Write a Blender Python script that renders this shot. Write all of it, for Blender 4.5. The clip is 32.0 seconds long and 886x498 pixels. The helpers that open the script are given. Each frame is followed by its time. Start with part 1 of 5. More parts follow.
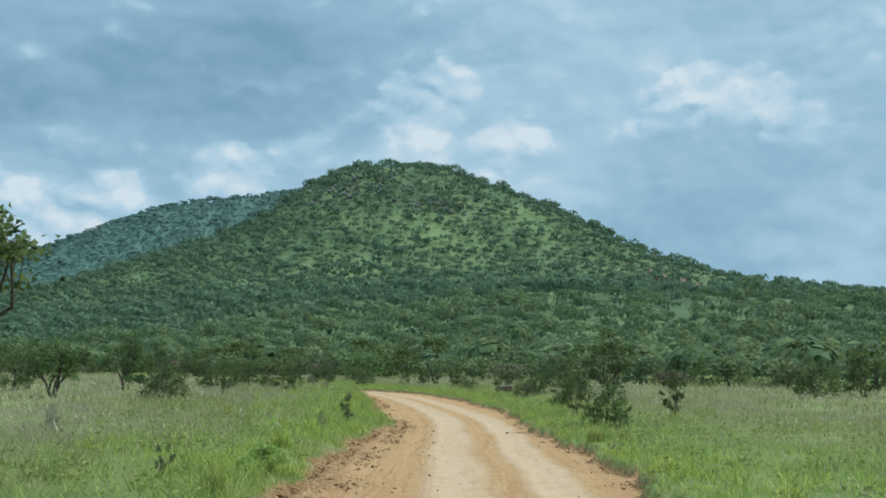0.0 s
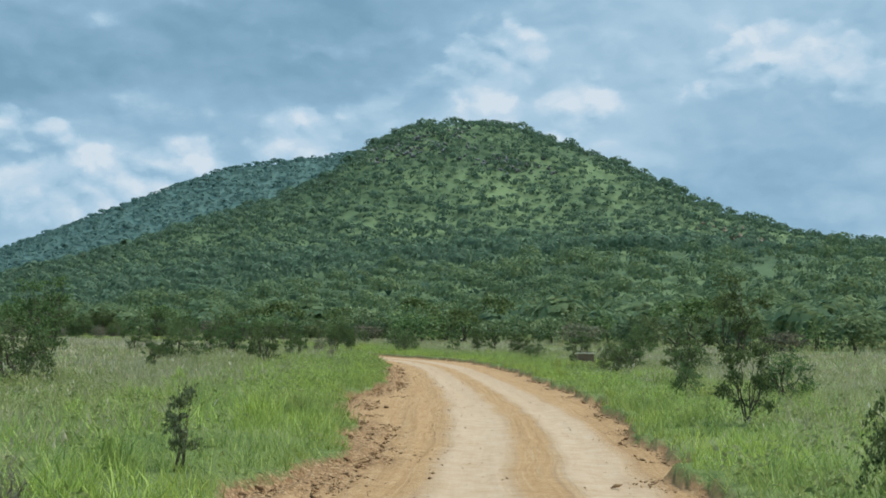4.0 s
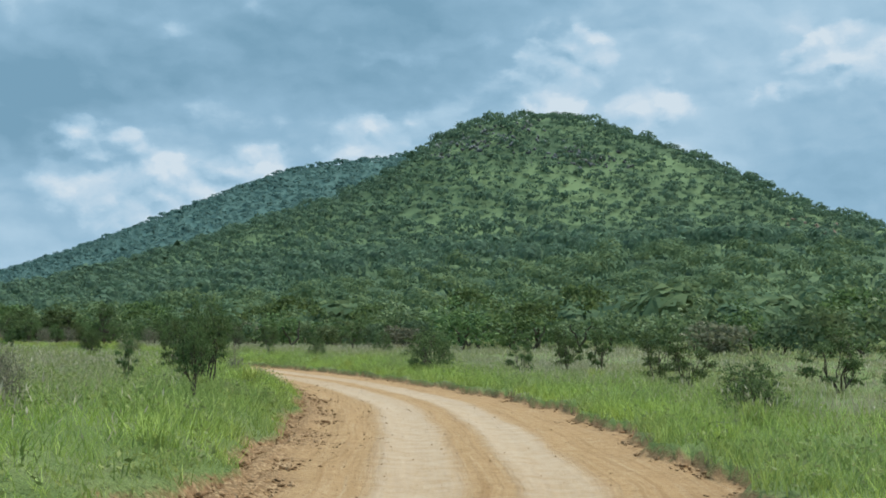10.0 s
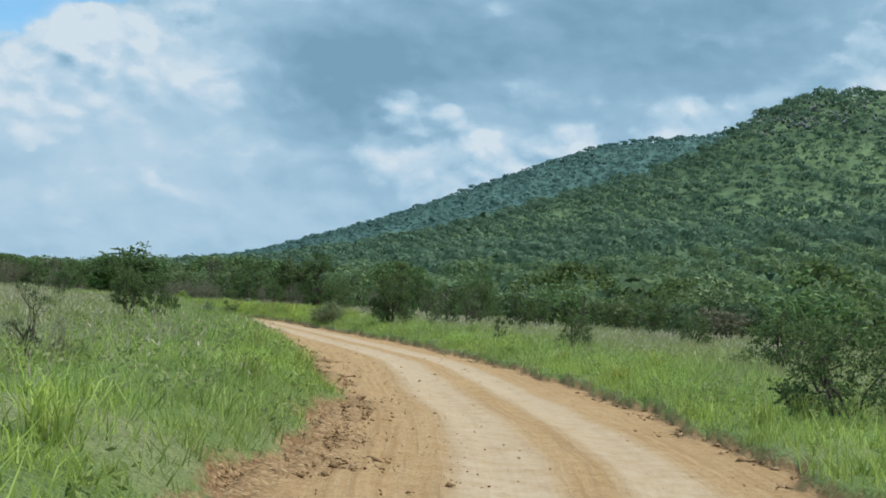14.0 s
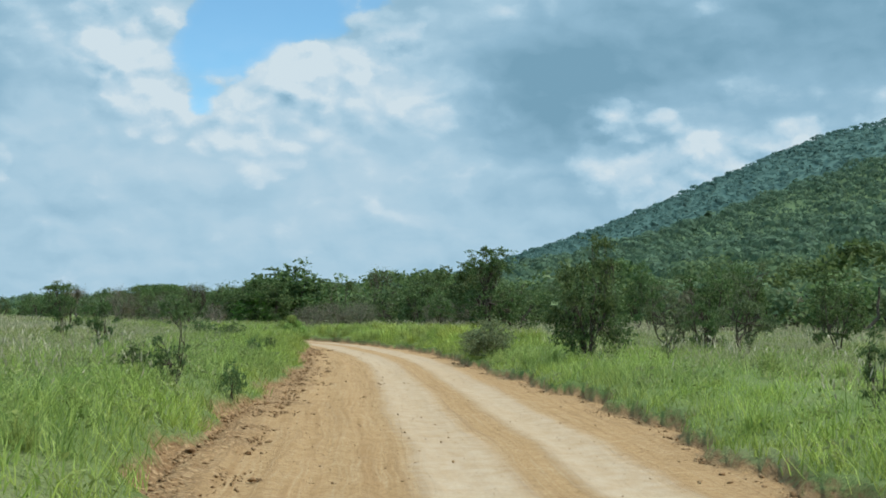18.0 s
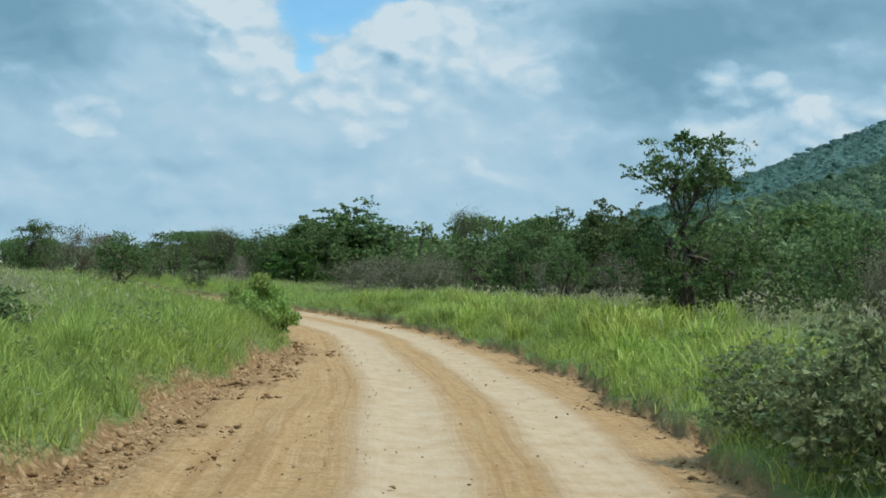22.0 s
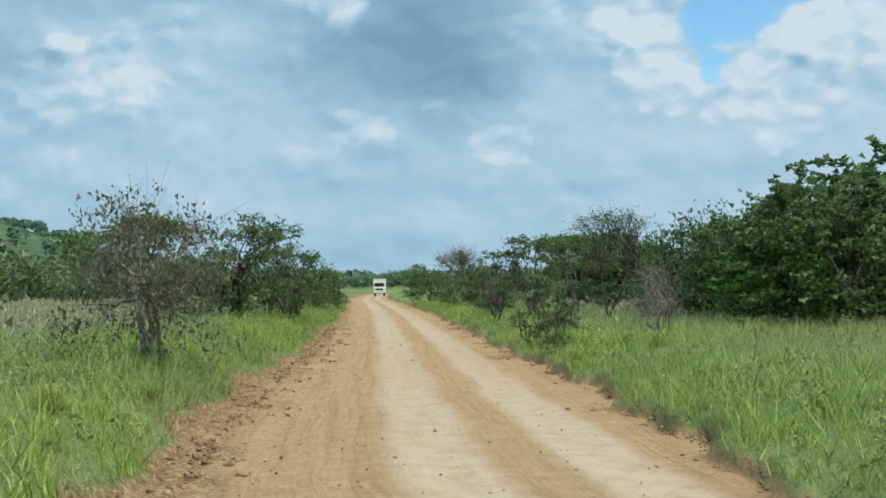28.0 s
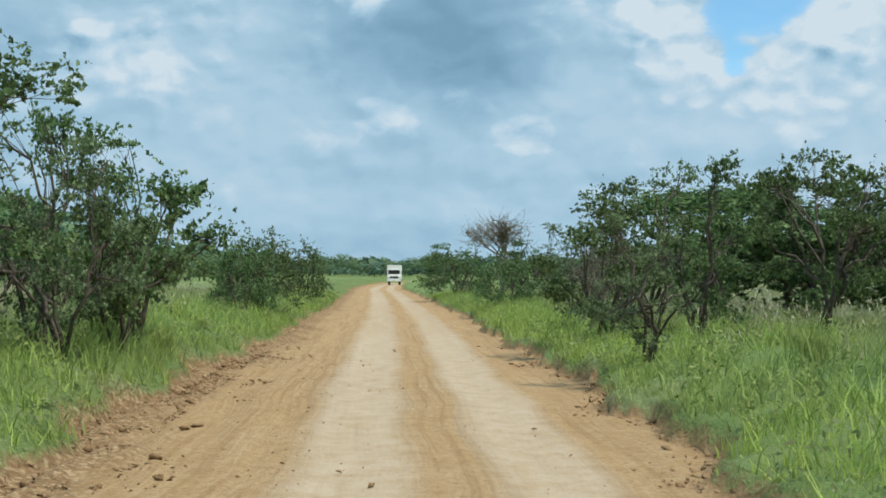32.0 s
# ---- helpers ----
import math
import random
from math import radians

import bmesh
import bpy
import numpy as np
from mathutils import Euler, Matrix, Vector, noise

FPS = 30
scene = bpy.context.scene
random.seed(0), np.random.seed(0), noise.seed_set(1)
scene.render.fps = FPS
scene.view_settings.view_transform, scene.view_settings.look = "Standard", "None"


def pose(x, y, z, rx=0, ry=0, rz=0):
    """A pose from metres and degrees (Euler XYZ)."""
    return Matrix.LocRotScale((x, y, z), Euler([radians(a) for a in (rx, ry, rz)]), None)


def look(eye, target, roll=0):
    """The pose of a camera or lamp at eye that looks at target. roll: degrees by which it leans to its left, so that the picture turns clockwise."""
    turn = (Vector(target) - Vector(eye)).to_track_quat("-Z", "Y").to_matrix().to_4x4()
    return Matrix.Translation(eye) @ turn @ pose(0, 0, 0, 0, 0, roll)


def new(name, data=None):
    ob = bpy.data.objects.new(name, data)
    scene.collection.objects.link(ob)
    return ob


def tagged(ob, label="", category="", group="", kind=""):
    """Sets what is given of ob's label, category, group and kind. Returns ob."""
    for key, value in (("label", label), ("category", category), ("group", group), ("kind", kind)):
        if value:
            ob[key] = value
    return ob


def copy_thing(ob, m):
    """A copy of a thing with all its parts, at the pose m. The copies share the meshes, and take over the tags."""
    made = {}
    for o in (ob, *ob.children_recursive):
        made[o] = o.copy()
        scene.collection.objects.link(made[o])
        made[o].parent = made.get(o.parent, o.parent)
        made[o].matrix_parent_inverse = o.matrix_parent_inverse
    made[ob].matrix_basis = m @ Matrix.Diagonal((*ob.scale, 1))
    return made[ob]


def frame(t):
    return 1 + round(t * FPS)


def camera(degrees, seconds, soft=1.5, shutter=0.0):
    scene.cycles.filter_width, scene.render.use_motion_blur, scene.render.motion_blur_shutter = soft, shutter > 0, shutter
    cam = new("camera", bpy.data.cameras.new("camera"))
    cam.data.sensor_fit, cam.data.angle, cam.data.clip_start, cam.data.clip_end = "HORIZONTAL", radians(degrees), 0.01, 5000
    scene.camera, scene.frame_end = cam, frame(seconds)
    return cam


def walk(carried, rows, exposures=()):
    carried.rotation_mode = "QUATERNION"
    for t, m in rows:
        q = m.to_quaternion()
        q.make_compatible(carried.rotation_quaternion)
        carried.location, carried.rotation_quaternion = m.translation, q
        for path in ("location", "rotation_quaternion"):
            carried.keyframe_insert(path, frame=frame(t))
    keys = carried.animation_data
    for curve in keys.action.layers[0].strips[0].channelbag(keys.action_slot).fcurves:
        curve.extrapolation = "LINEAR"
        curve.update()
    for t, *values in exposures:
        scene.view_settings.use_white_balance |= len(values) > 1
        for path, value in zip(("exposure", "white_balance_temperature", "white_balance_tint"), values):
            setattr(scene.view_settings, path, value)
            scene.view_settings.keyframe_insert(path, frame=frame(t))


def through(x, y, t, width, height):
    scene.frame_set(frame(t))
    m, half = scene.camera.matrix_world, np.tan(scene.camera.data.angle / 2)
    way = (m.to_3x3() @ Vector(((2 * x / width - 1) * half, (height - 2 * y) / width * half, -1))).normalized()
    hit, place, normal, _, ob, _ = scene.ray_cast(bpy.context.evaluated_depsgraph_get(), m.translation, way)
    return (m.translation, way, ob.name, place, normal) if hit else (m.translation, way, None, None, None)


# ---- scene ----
cam = camera(38.3, 32.0, soft=1.75)
PATH = [
    (0, (0.000, -0.002, 1.917), (-0.1778, 1.9812, 2.1085), 0.56),
    (0.5, (-0.230, 3.175, 1.853), (-0.4754, 5.1512, 2.0418), 0.72),
    (1, (-0.438, 6.344, 1.805), (-0.6967, 8.3251, 1.8940), 1.05),
    (1.5, (-0.618, 9.482, 1.797), (-0.8951, 11.4617, 1.8616), 0.91),
    (2, (-0.781, 12.621, 1.788), (-1.0597, 14.6002, 1.8622), 0.74),
    (2.5, (-0.895, 15.669, 1.751), (-1.1646, 17.6486, 1.8496), 0.58),
    (3, (-1.032, 18.703, 1.751), (-1.2948, 20.6837, 1.8500), 0.65),
    (3.5, (-1.185, 21.808, 1.779), (-1.4570, 23.7855, 1.9064), 0.62),
    (5.5, (-2.615, 35.410, 1.943), (-2.9160, 37.3823, 2.0820), 0.24),
    (6, (-2.994, 39.499, 1.874), (-3.2999, 41.4719, 2.0015), 0.24),
    (6.5, (-3.556, 43.824, 1.850), (-3.8763, 45.7951, 1.9678), 0.65),
    (7, (-4.134, 48.102, 1.844), (-4.4635, 50.0709, 1.9613), 0.92),
    (7.5, (-4.730, 52.620, 1.829), (-5.0949, 54.5810, 1.9798), 1.14),
    (8, (-5.323, 57.259, 1.820), (-5.6898, 59.2187, 1.9787), 1.20),
    (8.5, (-5.911, 62.014, 1.800), (-6.2732, 63.9743, 1.9602), 1.23),
    (9, (-6.553, 66.618, 1.795), (-6.9139, 68.5781, 1.9610), 0.94),
    (9.5, (-7.308, 71.326, 1.767), (-7.6762, 73.2841, 1.9365), 0.48),
    (10, (-8.145, 76.124, 1.728), (-8.5359, 78.0808, 1.8698), 0.44),
    (10.5, (-9.076, 80.852, 1.725), (-9.5089, 82.8011, 1.8363), 1.16),
    (11, (-10.018, 85.505, 1.706), (-10.4960, 87.4423, 1.8436), 1.54),
    (11.5, (-10.966, 89.987, 1.737), (-11.4694, 91.9165, 1.8867), 1.60),
    (12, (-11.992, 94.410, 1.693), (-12.5567, 96.3217, 1.8595), 1.87),
    (12.5, (-13.126, 98.656, 1.667), (-13.8193, 100.5270, 1.8004), 2.87),
    (13, (-14.328, 102.690, 1.653), (-15.0975, 104.5347, 1.7349), 3.82),
    (13.5, (-15.610, 106.559, 1.660), (-16.4169, 108.3874, 1.7338), 4.07),
    (14, (-16.934, 110.373, 1.659), (-17.7820, 112.1813, 1.7518), 4.08),
    (14.5, (-18.371, 114.182, 1.645), (-19.2685, 115.9661, 1.7447), 3.77),
    (16.5, (-24.391, 128.438, 1.800), (-25.4163, 130.1538, 1.8765), 3.15),
    (17, (-26.231, 131.689, 1.766), (-27.2951, 133.3813, 1.8444), 2.49),
    (17.5, (-28.184, 134.911, 1.768), (-29.3238, 136.5539, 1.8194), 0.96),
    (18, (-30.361, 138.236, 1.779), (-31.5100, 139.8700, 1.8796), 0.55),
    (18.5, (-32.586, 141.575, 1.802), (-33.7323, 143.2101, 1.9136), 0.92),
    (19, (-34.958, 144.942, 1.803), (-36.1299, 146.5598, 1.8996), 1.18),
    (19.5, (-37.467, 148.386, 1.839), (-38.6667, 149.9837, 1.9222), 0.99),
    (20, (-40.062, 151.842, 1.846), (-41.2862, 153.4210, 1.9435), 1.23),
    (20.5, (-42.587, 155.199, 1.826), (-43.8359, 156.7533, 1.9778), 1.16),
    (21, (-45.162, 158.496, 1.769), (-46.4222, 160.0455, 1.8678), 1.50),
    (21.5, (-47.694, 161.663, 1.760), (-48.9646, 163.2062, 1.8049), 1.85),
    (22, (-50.232, 164.797, 1.772), (-51.5056, 166.3391, 1.8083), 1.91),
    (22.5, (-52.764, 167.848, 1.799), (-54.0814, 169.3523, 1.8433), 1.58),
    (23, (-55.283, 170.826, 1.744), (-56.6244, 172.3082, 1.7996), 1.61),
    (23.5, (-57.720, 173.818, 1.718), (-59.0836, 175.2810, 1.7459), 1.10),
    (24, (-60.525, 176.972, 1.663), (-61.8937, 178.4303, 1.7058), -0.70),
    (24.5, (-63.623, 180.051, 1.681), (-65.0680, 181.4335, 1.7077), 0.45),
    (25, (-66.759, 182.969, 1.768), (-68.2764, 184.2716, 1.7448), 1.38),
    (25.5, (-69.780, 185.578, 1.869), (-71.3462, 186.8155, 1.9946), 1.12),
    (26, (-72.842, 187.856, 1.883), (-74.4966, 188.9703, 2.0276), 1.49),
    (26.5, (-75.910, 190.022, 1.968), (-77.6368, 191.0287, 2.0444), 0.49),
    (28.5, (-88.809, 198.128, 1.849), (-90.4835, 199.2200, 1.8880), -1.04),
    (29, (-92.061, 200.230, 1.834), (-93.7189, 201.3488, 1.8548), -1.21),
    (29.5, (-95.310, 202.262, 1.818), (-96.9648, 203.3849, 1.8470), -1.28),
    (30, (-98.604, 204.245, 1.784), (-100.2618, 205.3616, 1.8591), -1.43),
    (30.5, (-101.936, 206.197, 1.763), (-103.6110, 207.2862, 1.8528), -0.99),
    (31, (-105.192, 208.039, 1.723), (-106.8898, 209.0908, 1.8243), -0.26),
    (31.5, (-108.498, 209.872, 1.721), (-110.2143, 210.8958, 1.7896), 0.35),
    (32, (-111.656, 211.643, 1.680), (-113.3688, 212.6751, 1.7199), 0.04),
]
walk(cam, [(t, look(eye, target, roll)) for t, eye, target, roll in PATH],
     exposures=((0.0, 0.05, 6300, 4.0), (3.0, 0.05, 6300, 8.0), (6.0, 0.05, 6300, 7.0), (9.0, 0.05, 6300, 7.0), (12.0, 0.05, 6300, 7.0), (14.0, 0.05, 6300, 7.0), (18.0, 0.05, 6350, 4.0), (21.0, 0.0, 6200, 2.0), (23.0, 0.0, 6250, 2.5), (25.0, 0.05, 6350, 3.0), (26.0, 0.0, 6200, 2.0), (29.0, 0.05, 6300, 5.0), (32.0, 0.05, 6300, 5.0)))

# ---- sky and sun ----
SUN_AZ, SUN_EL = radians(-65), radians(60)      # azimuth to the left of +y
SUN_DIR = Vector((-math.sin(SUN_AZ) * math.cos(SUN_EL), math.cos(SUN_AZ) * math.cos(SUN_EL), math.sin(SUN_EL)))
sun = new("sun", bpy.data.lights.new("sun", "SUN"))
sun.data.energy, sun.data.angle, sun.data.color = 4.0, radians(2.5), (1.0, 0.96, 0.90)
sun.matrix_world = look(SUN_DIR * 100, (0, 0, 0))


def linked(nt, kind, **values):
    """A node with its settings and inputs; an input may be a value or another node's socket."""
    n = nt.nodes.new(kind)
    for key, value in values.items():
        if key.startswith("i_"):
            name = key[2:]
            sock = n.inputs[int(name)] if name.isdigit() else n.inputs[name.replace("_", " ")]
            if isinstance(value, bpy.types.NodeSocket):
                nt.links.new(value, sock)
            else:
                sock.default_value = value
        else:
            setattr(n, key, value)
    return n


def ramp(nt, fac, stops, mode="LINEAR"):
    n = nt.nodes.new("ShaderNodeValToRGB")
    nt.links.new(fac, n.inputs[0])
    n.color_ramp.interpolation = mode
    el = n.color_ramp.elements
    while len(el) < len(stops):
        el.new(0.5)
    for e, (p, c) in zip(el, stops):
        e.position = p
        e.color = (c, c, c, 1) if isinstance(c, (int, float)) else (*c, 1)
    return n.outputs[0]


def calc(nt, op, a, b=0.0, c=0.0):
    n = linked(nt, "ShaderNodeMath", operation=op)
    for i, v in enumerate((a, b, c)):
        if isinstance(v, bpy.types.NodeSocket):
            nt.links.new(v, n.inputs[i])
        else:
            n.inputs[i].default_value = v
    return n.outputs[0]


def blend(nt, fac, a, b, how="MIX"):
    n = nt.nodes.new("ShaderNodeMix")
    n.data_type, n.blend_type = "RGBA", how
    for i, v in ((0, fac), (6, a), (7, b)):
        if isinstance(v, bpy.types.NodeSocket):
            nt.links.new(v, n.inputs[i])
        else:
            n.inputs[i].default_value = v if i == 0 else (*v, 1)
    return n.outputs[2]


def build_sky():
    """Clear sky with broken cumulus: puffs whose tops catch the light, grey-blue bases, a hazy white horizon."""
    world = bpy.data.worlds.new("sky")
    scene.world = world
    world.use_nodes = True
    nt = world.node_tree
    nt.nodes.clear()
    sky = linked(nt, "ShaderNodeTexSky", sky_type="NISHITA", sun_disc=False, sun_elevation=SUN_EL, sun_rotation=-SUN_AZ,
                 altitude=1200.0, dust_density=0.6, ozone_density=1.0)
    tc = nt.nodes.new("ShaderNodeTexCoord")
    way = tc.outputs["Generated"]
    flat = linked(nt, "ShaderNodeVectorMath", operation="MULTIPLY", i_0=way, i_1=(1.0, 1.0, 1.5)).outputs[0]
    swirl = linked(nt, "ShaderNodeTexNoise", i_Vector=flat, i_Scale=14.0, i_Detail=6.0, i_Roughness=0.62).outputs[1]
    swirl = linked(nt, "ShaderNodeVectorMath", operation="MULTIPLY_ADD", i_0=swirl, i_1=(0.05, 0.05, 0.05), i_2=flat).outputs[0]

    def puffs(at):
        """Cauliflower heads at three sizes, about -0.5 to 0.5."""
        big = linked(nt, "ShaderNodeTexVoronoi", feature="SMOOTH_F1", i_Vector=at, i_Scale=17.0, i_Smoothness=0.6).outputs[0]
        small = linked(nt, "ShaderNodeTexVoronoi", feature="SMOOTH_F1", i_Vector=at, i_Scale=44.0, i_Smoothness=0.5).outputs[0]
        tiny = linked(nt, "ShaderNodeTexNoise", i_Vector=at, i_Scale=70.0, i_Detail=6.0, i_Roughness=0.58).outputs[0]
        d = calc(nt, "SUBTRACT", 0.52, big)
        d = calc(nt, "MULTIPLY_ADD", calc(nt, "SUBTRACT", 0.45, small), 0.45, d)
        return calc(nt, "MULTIPLY_ADD", calc(nt, "SUBTRACT", tiny, 0.5), 0.30, d)

    here = puffs(swirl)
    over = puffs(linked(nt, "ShaderNodeVectorMath", operation="ADD", i_0=swirl, i_1=(0.004, 0.005, 0.013)).outputs[0])
    drift = linked(nt, "ShaderNodeTexNoise", i_Vector=linked(nt, "ShaderNodeVectorMath", operation="MULTIPLY", i_0=swirl, i_1=(1.0, 1.0, 2.4)).outputs[0],
                   i_Scale=7.0, i_Detail=6.0, i_Roughness=0.55).outputs[0]
    drift = calc(nt, "SUBTRACT", drift, 0.5)

    def patch(az, el, wide):
        d = (-math.sin(radians(az)) * math.cos(radians(el)), math.cos(radians(az)) * math.cos(radians(el)), math.sin(radians(el)) * 1.5)
        dist = linked(nt, "ShaderNodeVectorMath", operation="DISTANCE", i_0=flat, i_1=d).outputs["Value"]
        return calc(nt, "SUBTRACT", 1.0, calc(nt, "MINIMUM", calc(nt, "DIVIDE", dist, radians(wide)), 1.0))

    def sum_of(table):
        total = None
        for az, el, wide, weight in table:
            v = calc(nt, "MULTIPLY", patch(az, el, wide), weight)
            total = v if total is None else calc(nt, "ADD", total, v)
        return total

    gap = calc(nt, "MULTIPLY_ADD", here, -0.5, sum_of(BLUE_GAPS))
    cover = ramp(nt, gap, [(0.30, 1.0), (0.40, 0.25), (0.55, 0.06)])
    deck = calc(nt, "ADD", sum_of(GREY_BASES), calc(nt, "MULTIPLY", drift, 0.5))
    heads = calc(nt, "MULTIPLY_ADD", here, 0.42, sum_of(WHITE_HEADS))
    heads = ramp(nt, calc(nt, "MULTIPLY_ADD", drift, 0.45, heads), [(0.12, 0.0), (0.34, 0.55), (0.78, 1.0)])
    crisp = None
    for az, el, wide, weight in BRIGHT_PUFFS:
        p = calc(nt, "MULTIPLY", patch(az, el, wide * 1.5), weight * 2.0)
        crisp = p if crisp is None else calc(nt, "MAXIMUM", crisp, p)
    crisp = ramp(nt, calc(nt, "MULTIPLY_ADD", here, 0.62, crisp), [(0.36, 0.0), (0.48, 0.55), (0.95, 1.0)])
    light = calc(nt, "MULTIPLY_ADD", calc(nt, "SUBTRACT", here, over), 0.75, 0.20)
    deck = calc(nt, "MULTIPLY_ADD", calc(nt, "SUBTRACT", here, over), 0.25, deck)
    shade = calc(nt, "MULTIPLY_ADD", heads, light, calc(nt, "ADD", deck, 0.45))
    shine = calc(nt, "MULTIPLY_ADD", calc(nt, "SUBTRACT", here, over), 0.7, 0.24)
    shade = calc(nt, "MULTIPLY_ADD", crisp, shine, shade)
    tone = ramp(nt, shade, [(0.06, (0.198, 0.354, 0.482)), (0.34, (0.300, 0.474, 0.622)), (0.56, (0.422, 0.590, 0.730)), (0.78, (0.54, 0.668, 0.782)), (1.0, (0.66, 0.745, 0.82))])
    z = nt.nodes.new("ShaderNodeSeparateXYZ")
    nt.links.new(way, z.inputs[0])
    zenith = linked(nt, "ShaderNodeMapRange", i_0=z.outputs[2], i_1=0.3, i_2=0.9, i_3=0.95, i_4=1.9)   # a cloudy sky is brightest overhead
    clear = linked(nt, "ShaderNodeBackground", i_Color=blend(nt, 1.0, sky.outputs[0], (0.78, 1.06, 1.10), "MULTIPLY"), i_Strength=0.15)
    cloud = linked(nt, "ShaderNodeBackground", i_Color=tone, i_Strength=zenith.outputs[0])
    mix = linked(nt, "ShaderNodeMixShader", i_0=cover, i_1=clear.outputs[0], i_2=cloud.outputs[0])
    out = nt.nodes.new("ShaderNodeOutputWorld")
    nt.links.new(mix.outputs[0], out.inputs[0])


# azimuth to the left of +y, height, width in degrees, weight
BLUE_GAPS = ((45.4, 11.6, 3.4, 0.85), (46.1, 9.0, 1.8, 0.5), (43.6, 13.8, 4.5, 0.8), (40.0, 15.0, 5.0, 0.75), (30.0, 24.0, 9.0, 0.6), (70.0, 22.0, 8.0, 0.6))
GREY_BASES = ((20.0, 13.0, 9.0, -0.32), (28.5, 10.6, 6.5, -0.42), (31.5, 9.4, 4.5, -0.25), (12.0, 14.0, 8.0, -0.30), (59.5, 11.0, 7.0, -0.42),
              (57.0, 8.8, 4.0, -0.25), (-6.0, 7.0, 7.0, -0.18), (46.0, 6.0, 16.0, 0.20), (66.0, 6.0, 14.0, 0.16), (0.0, 9.5, 9.0, 0.15), (35.0, 4.5, 8.0, 0.10))
WHITE_HEADS = ((3.6, 11.0, 6.5, 0.32), (20.5, 6.6, 5.5, 0.28), (24.5, 7.0, 5.0, 0.26), (-8.5, 11.5, 7.0, 0.28), (10.5, 9.5, 5.0, 0.22), (36.0, 8.8, 6.0, 0.25),
               (41.8, 9.8, 6.5, 0.38), (26.5, 6.6, 3.6, 0.21), (50.0, 11.4, 6.5, 0.34), (48.2, 8.8, 4.5, 0.31), (72.5, 9.6, 6.5, 0.32), (55.2, 6.2, 1.9, 0.34),
               (66.5, 13.5, 7.0, 0.25), (37.5, 12.0, 5.0, 0.26), (79.0, 7.5, 7.0, 0.26), (64.5, 6.5, 4.0, 0.21))
# small sunlit cauliflower heads along the edges of the clouds
BRIGHT_PUFFS = ((20.1, 7.0, 2.6, 0.5), (23.0, 5.7, 3.0, 0.55), (14.9, 8.6, 2.4, 0.4), (5.5, 11.8, 2.6, 0.55), (2.4, 10.5, 2.2, 0.5), (-7.9, 12.4, 2.8, 0.5), (-5.0, 11.1, 2.2, 0.4),
                (25.2, 7.2, 3.2, 0.36), (43.7, 9.7, 2.8, 0.6), (41.6, 10.6, 2.6, 0.6), (35.8, 8.5, 2.0, 0.4), (42.7, 6.6, 2.0, 0.36), (26.5, 7.3, 3.4, 0.42), (48.8, 10.5, 2.6, 0.5),
                (47.6, 8.6, 2.2, 0.5), (45.1, 7.7, 1.8, 0.5), (50.3, 12.0, 2.5, 0.4), (38.6, 12.2, 2.6, 0.48), (72.9, 9.2, 2.6, 0.55), (75.1, 8.4, 2.0, 0.5), (55.2, 6.2, 1.5, 0.62),
                (61.8, 7.0, 1.6, 0.4), (62.6, 14.0, 3.2, 0.42), (49.7, 11.8, 2.2, 0.5))
build_sky()


# ---- materials ----
def material(name, build, rough=0.9, spec=0.2, bump=0.0):
    """build(nt, position) gives a colour socket and, if wanted, a height socket for the relief."""
    m = bpy.data.materials.new(name)
    m.use_nodes = True
    nt = m.node_tree
    bsdf = nt.nodes["Principled BSDF"]
    geo = nt.nodes.new("ShaderNodeNewGeometry")
    colour, height = build(nt, geo)
    nt.links.new(colour, bsdf.inputs["Base Color"])
    bsdf.inputs["Roughness"].default_value = rough
    bsdf.inputs["Specular IOR Level"].default_value = spec
    if height is not None and bump:
        b = linked(nt, "ShaderNodeBump", i_Strength=1.0, i_Distance=bump, i_Height=height)
        nt.links.new(b.outputs[0], bsdf.inputs["Normal"])
    return m


def tex(nt, geo, scale, detail=4.0, rough=0.55):
    return linked(nt, "ShaderNodeTexNoise", i_Vector=geo.outputs["Position"], i_Scale=scale, i_Detail=detail, i_Roughness=rough).outputs[0]


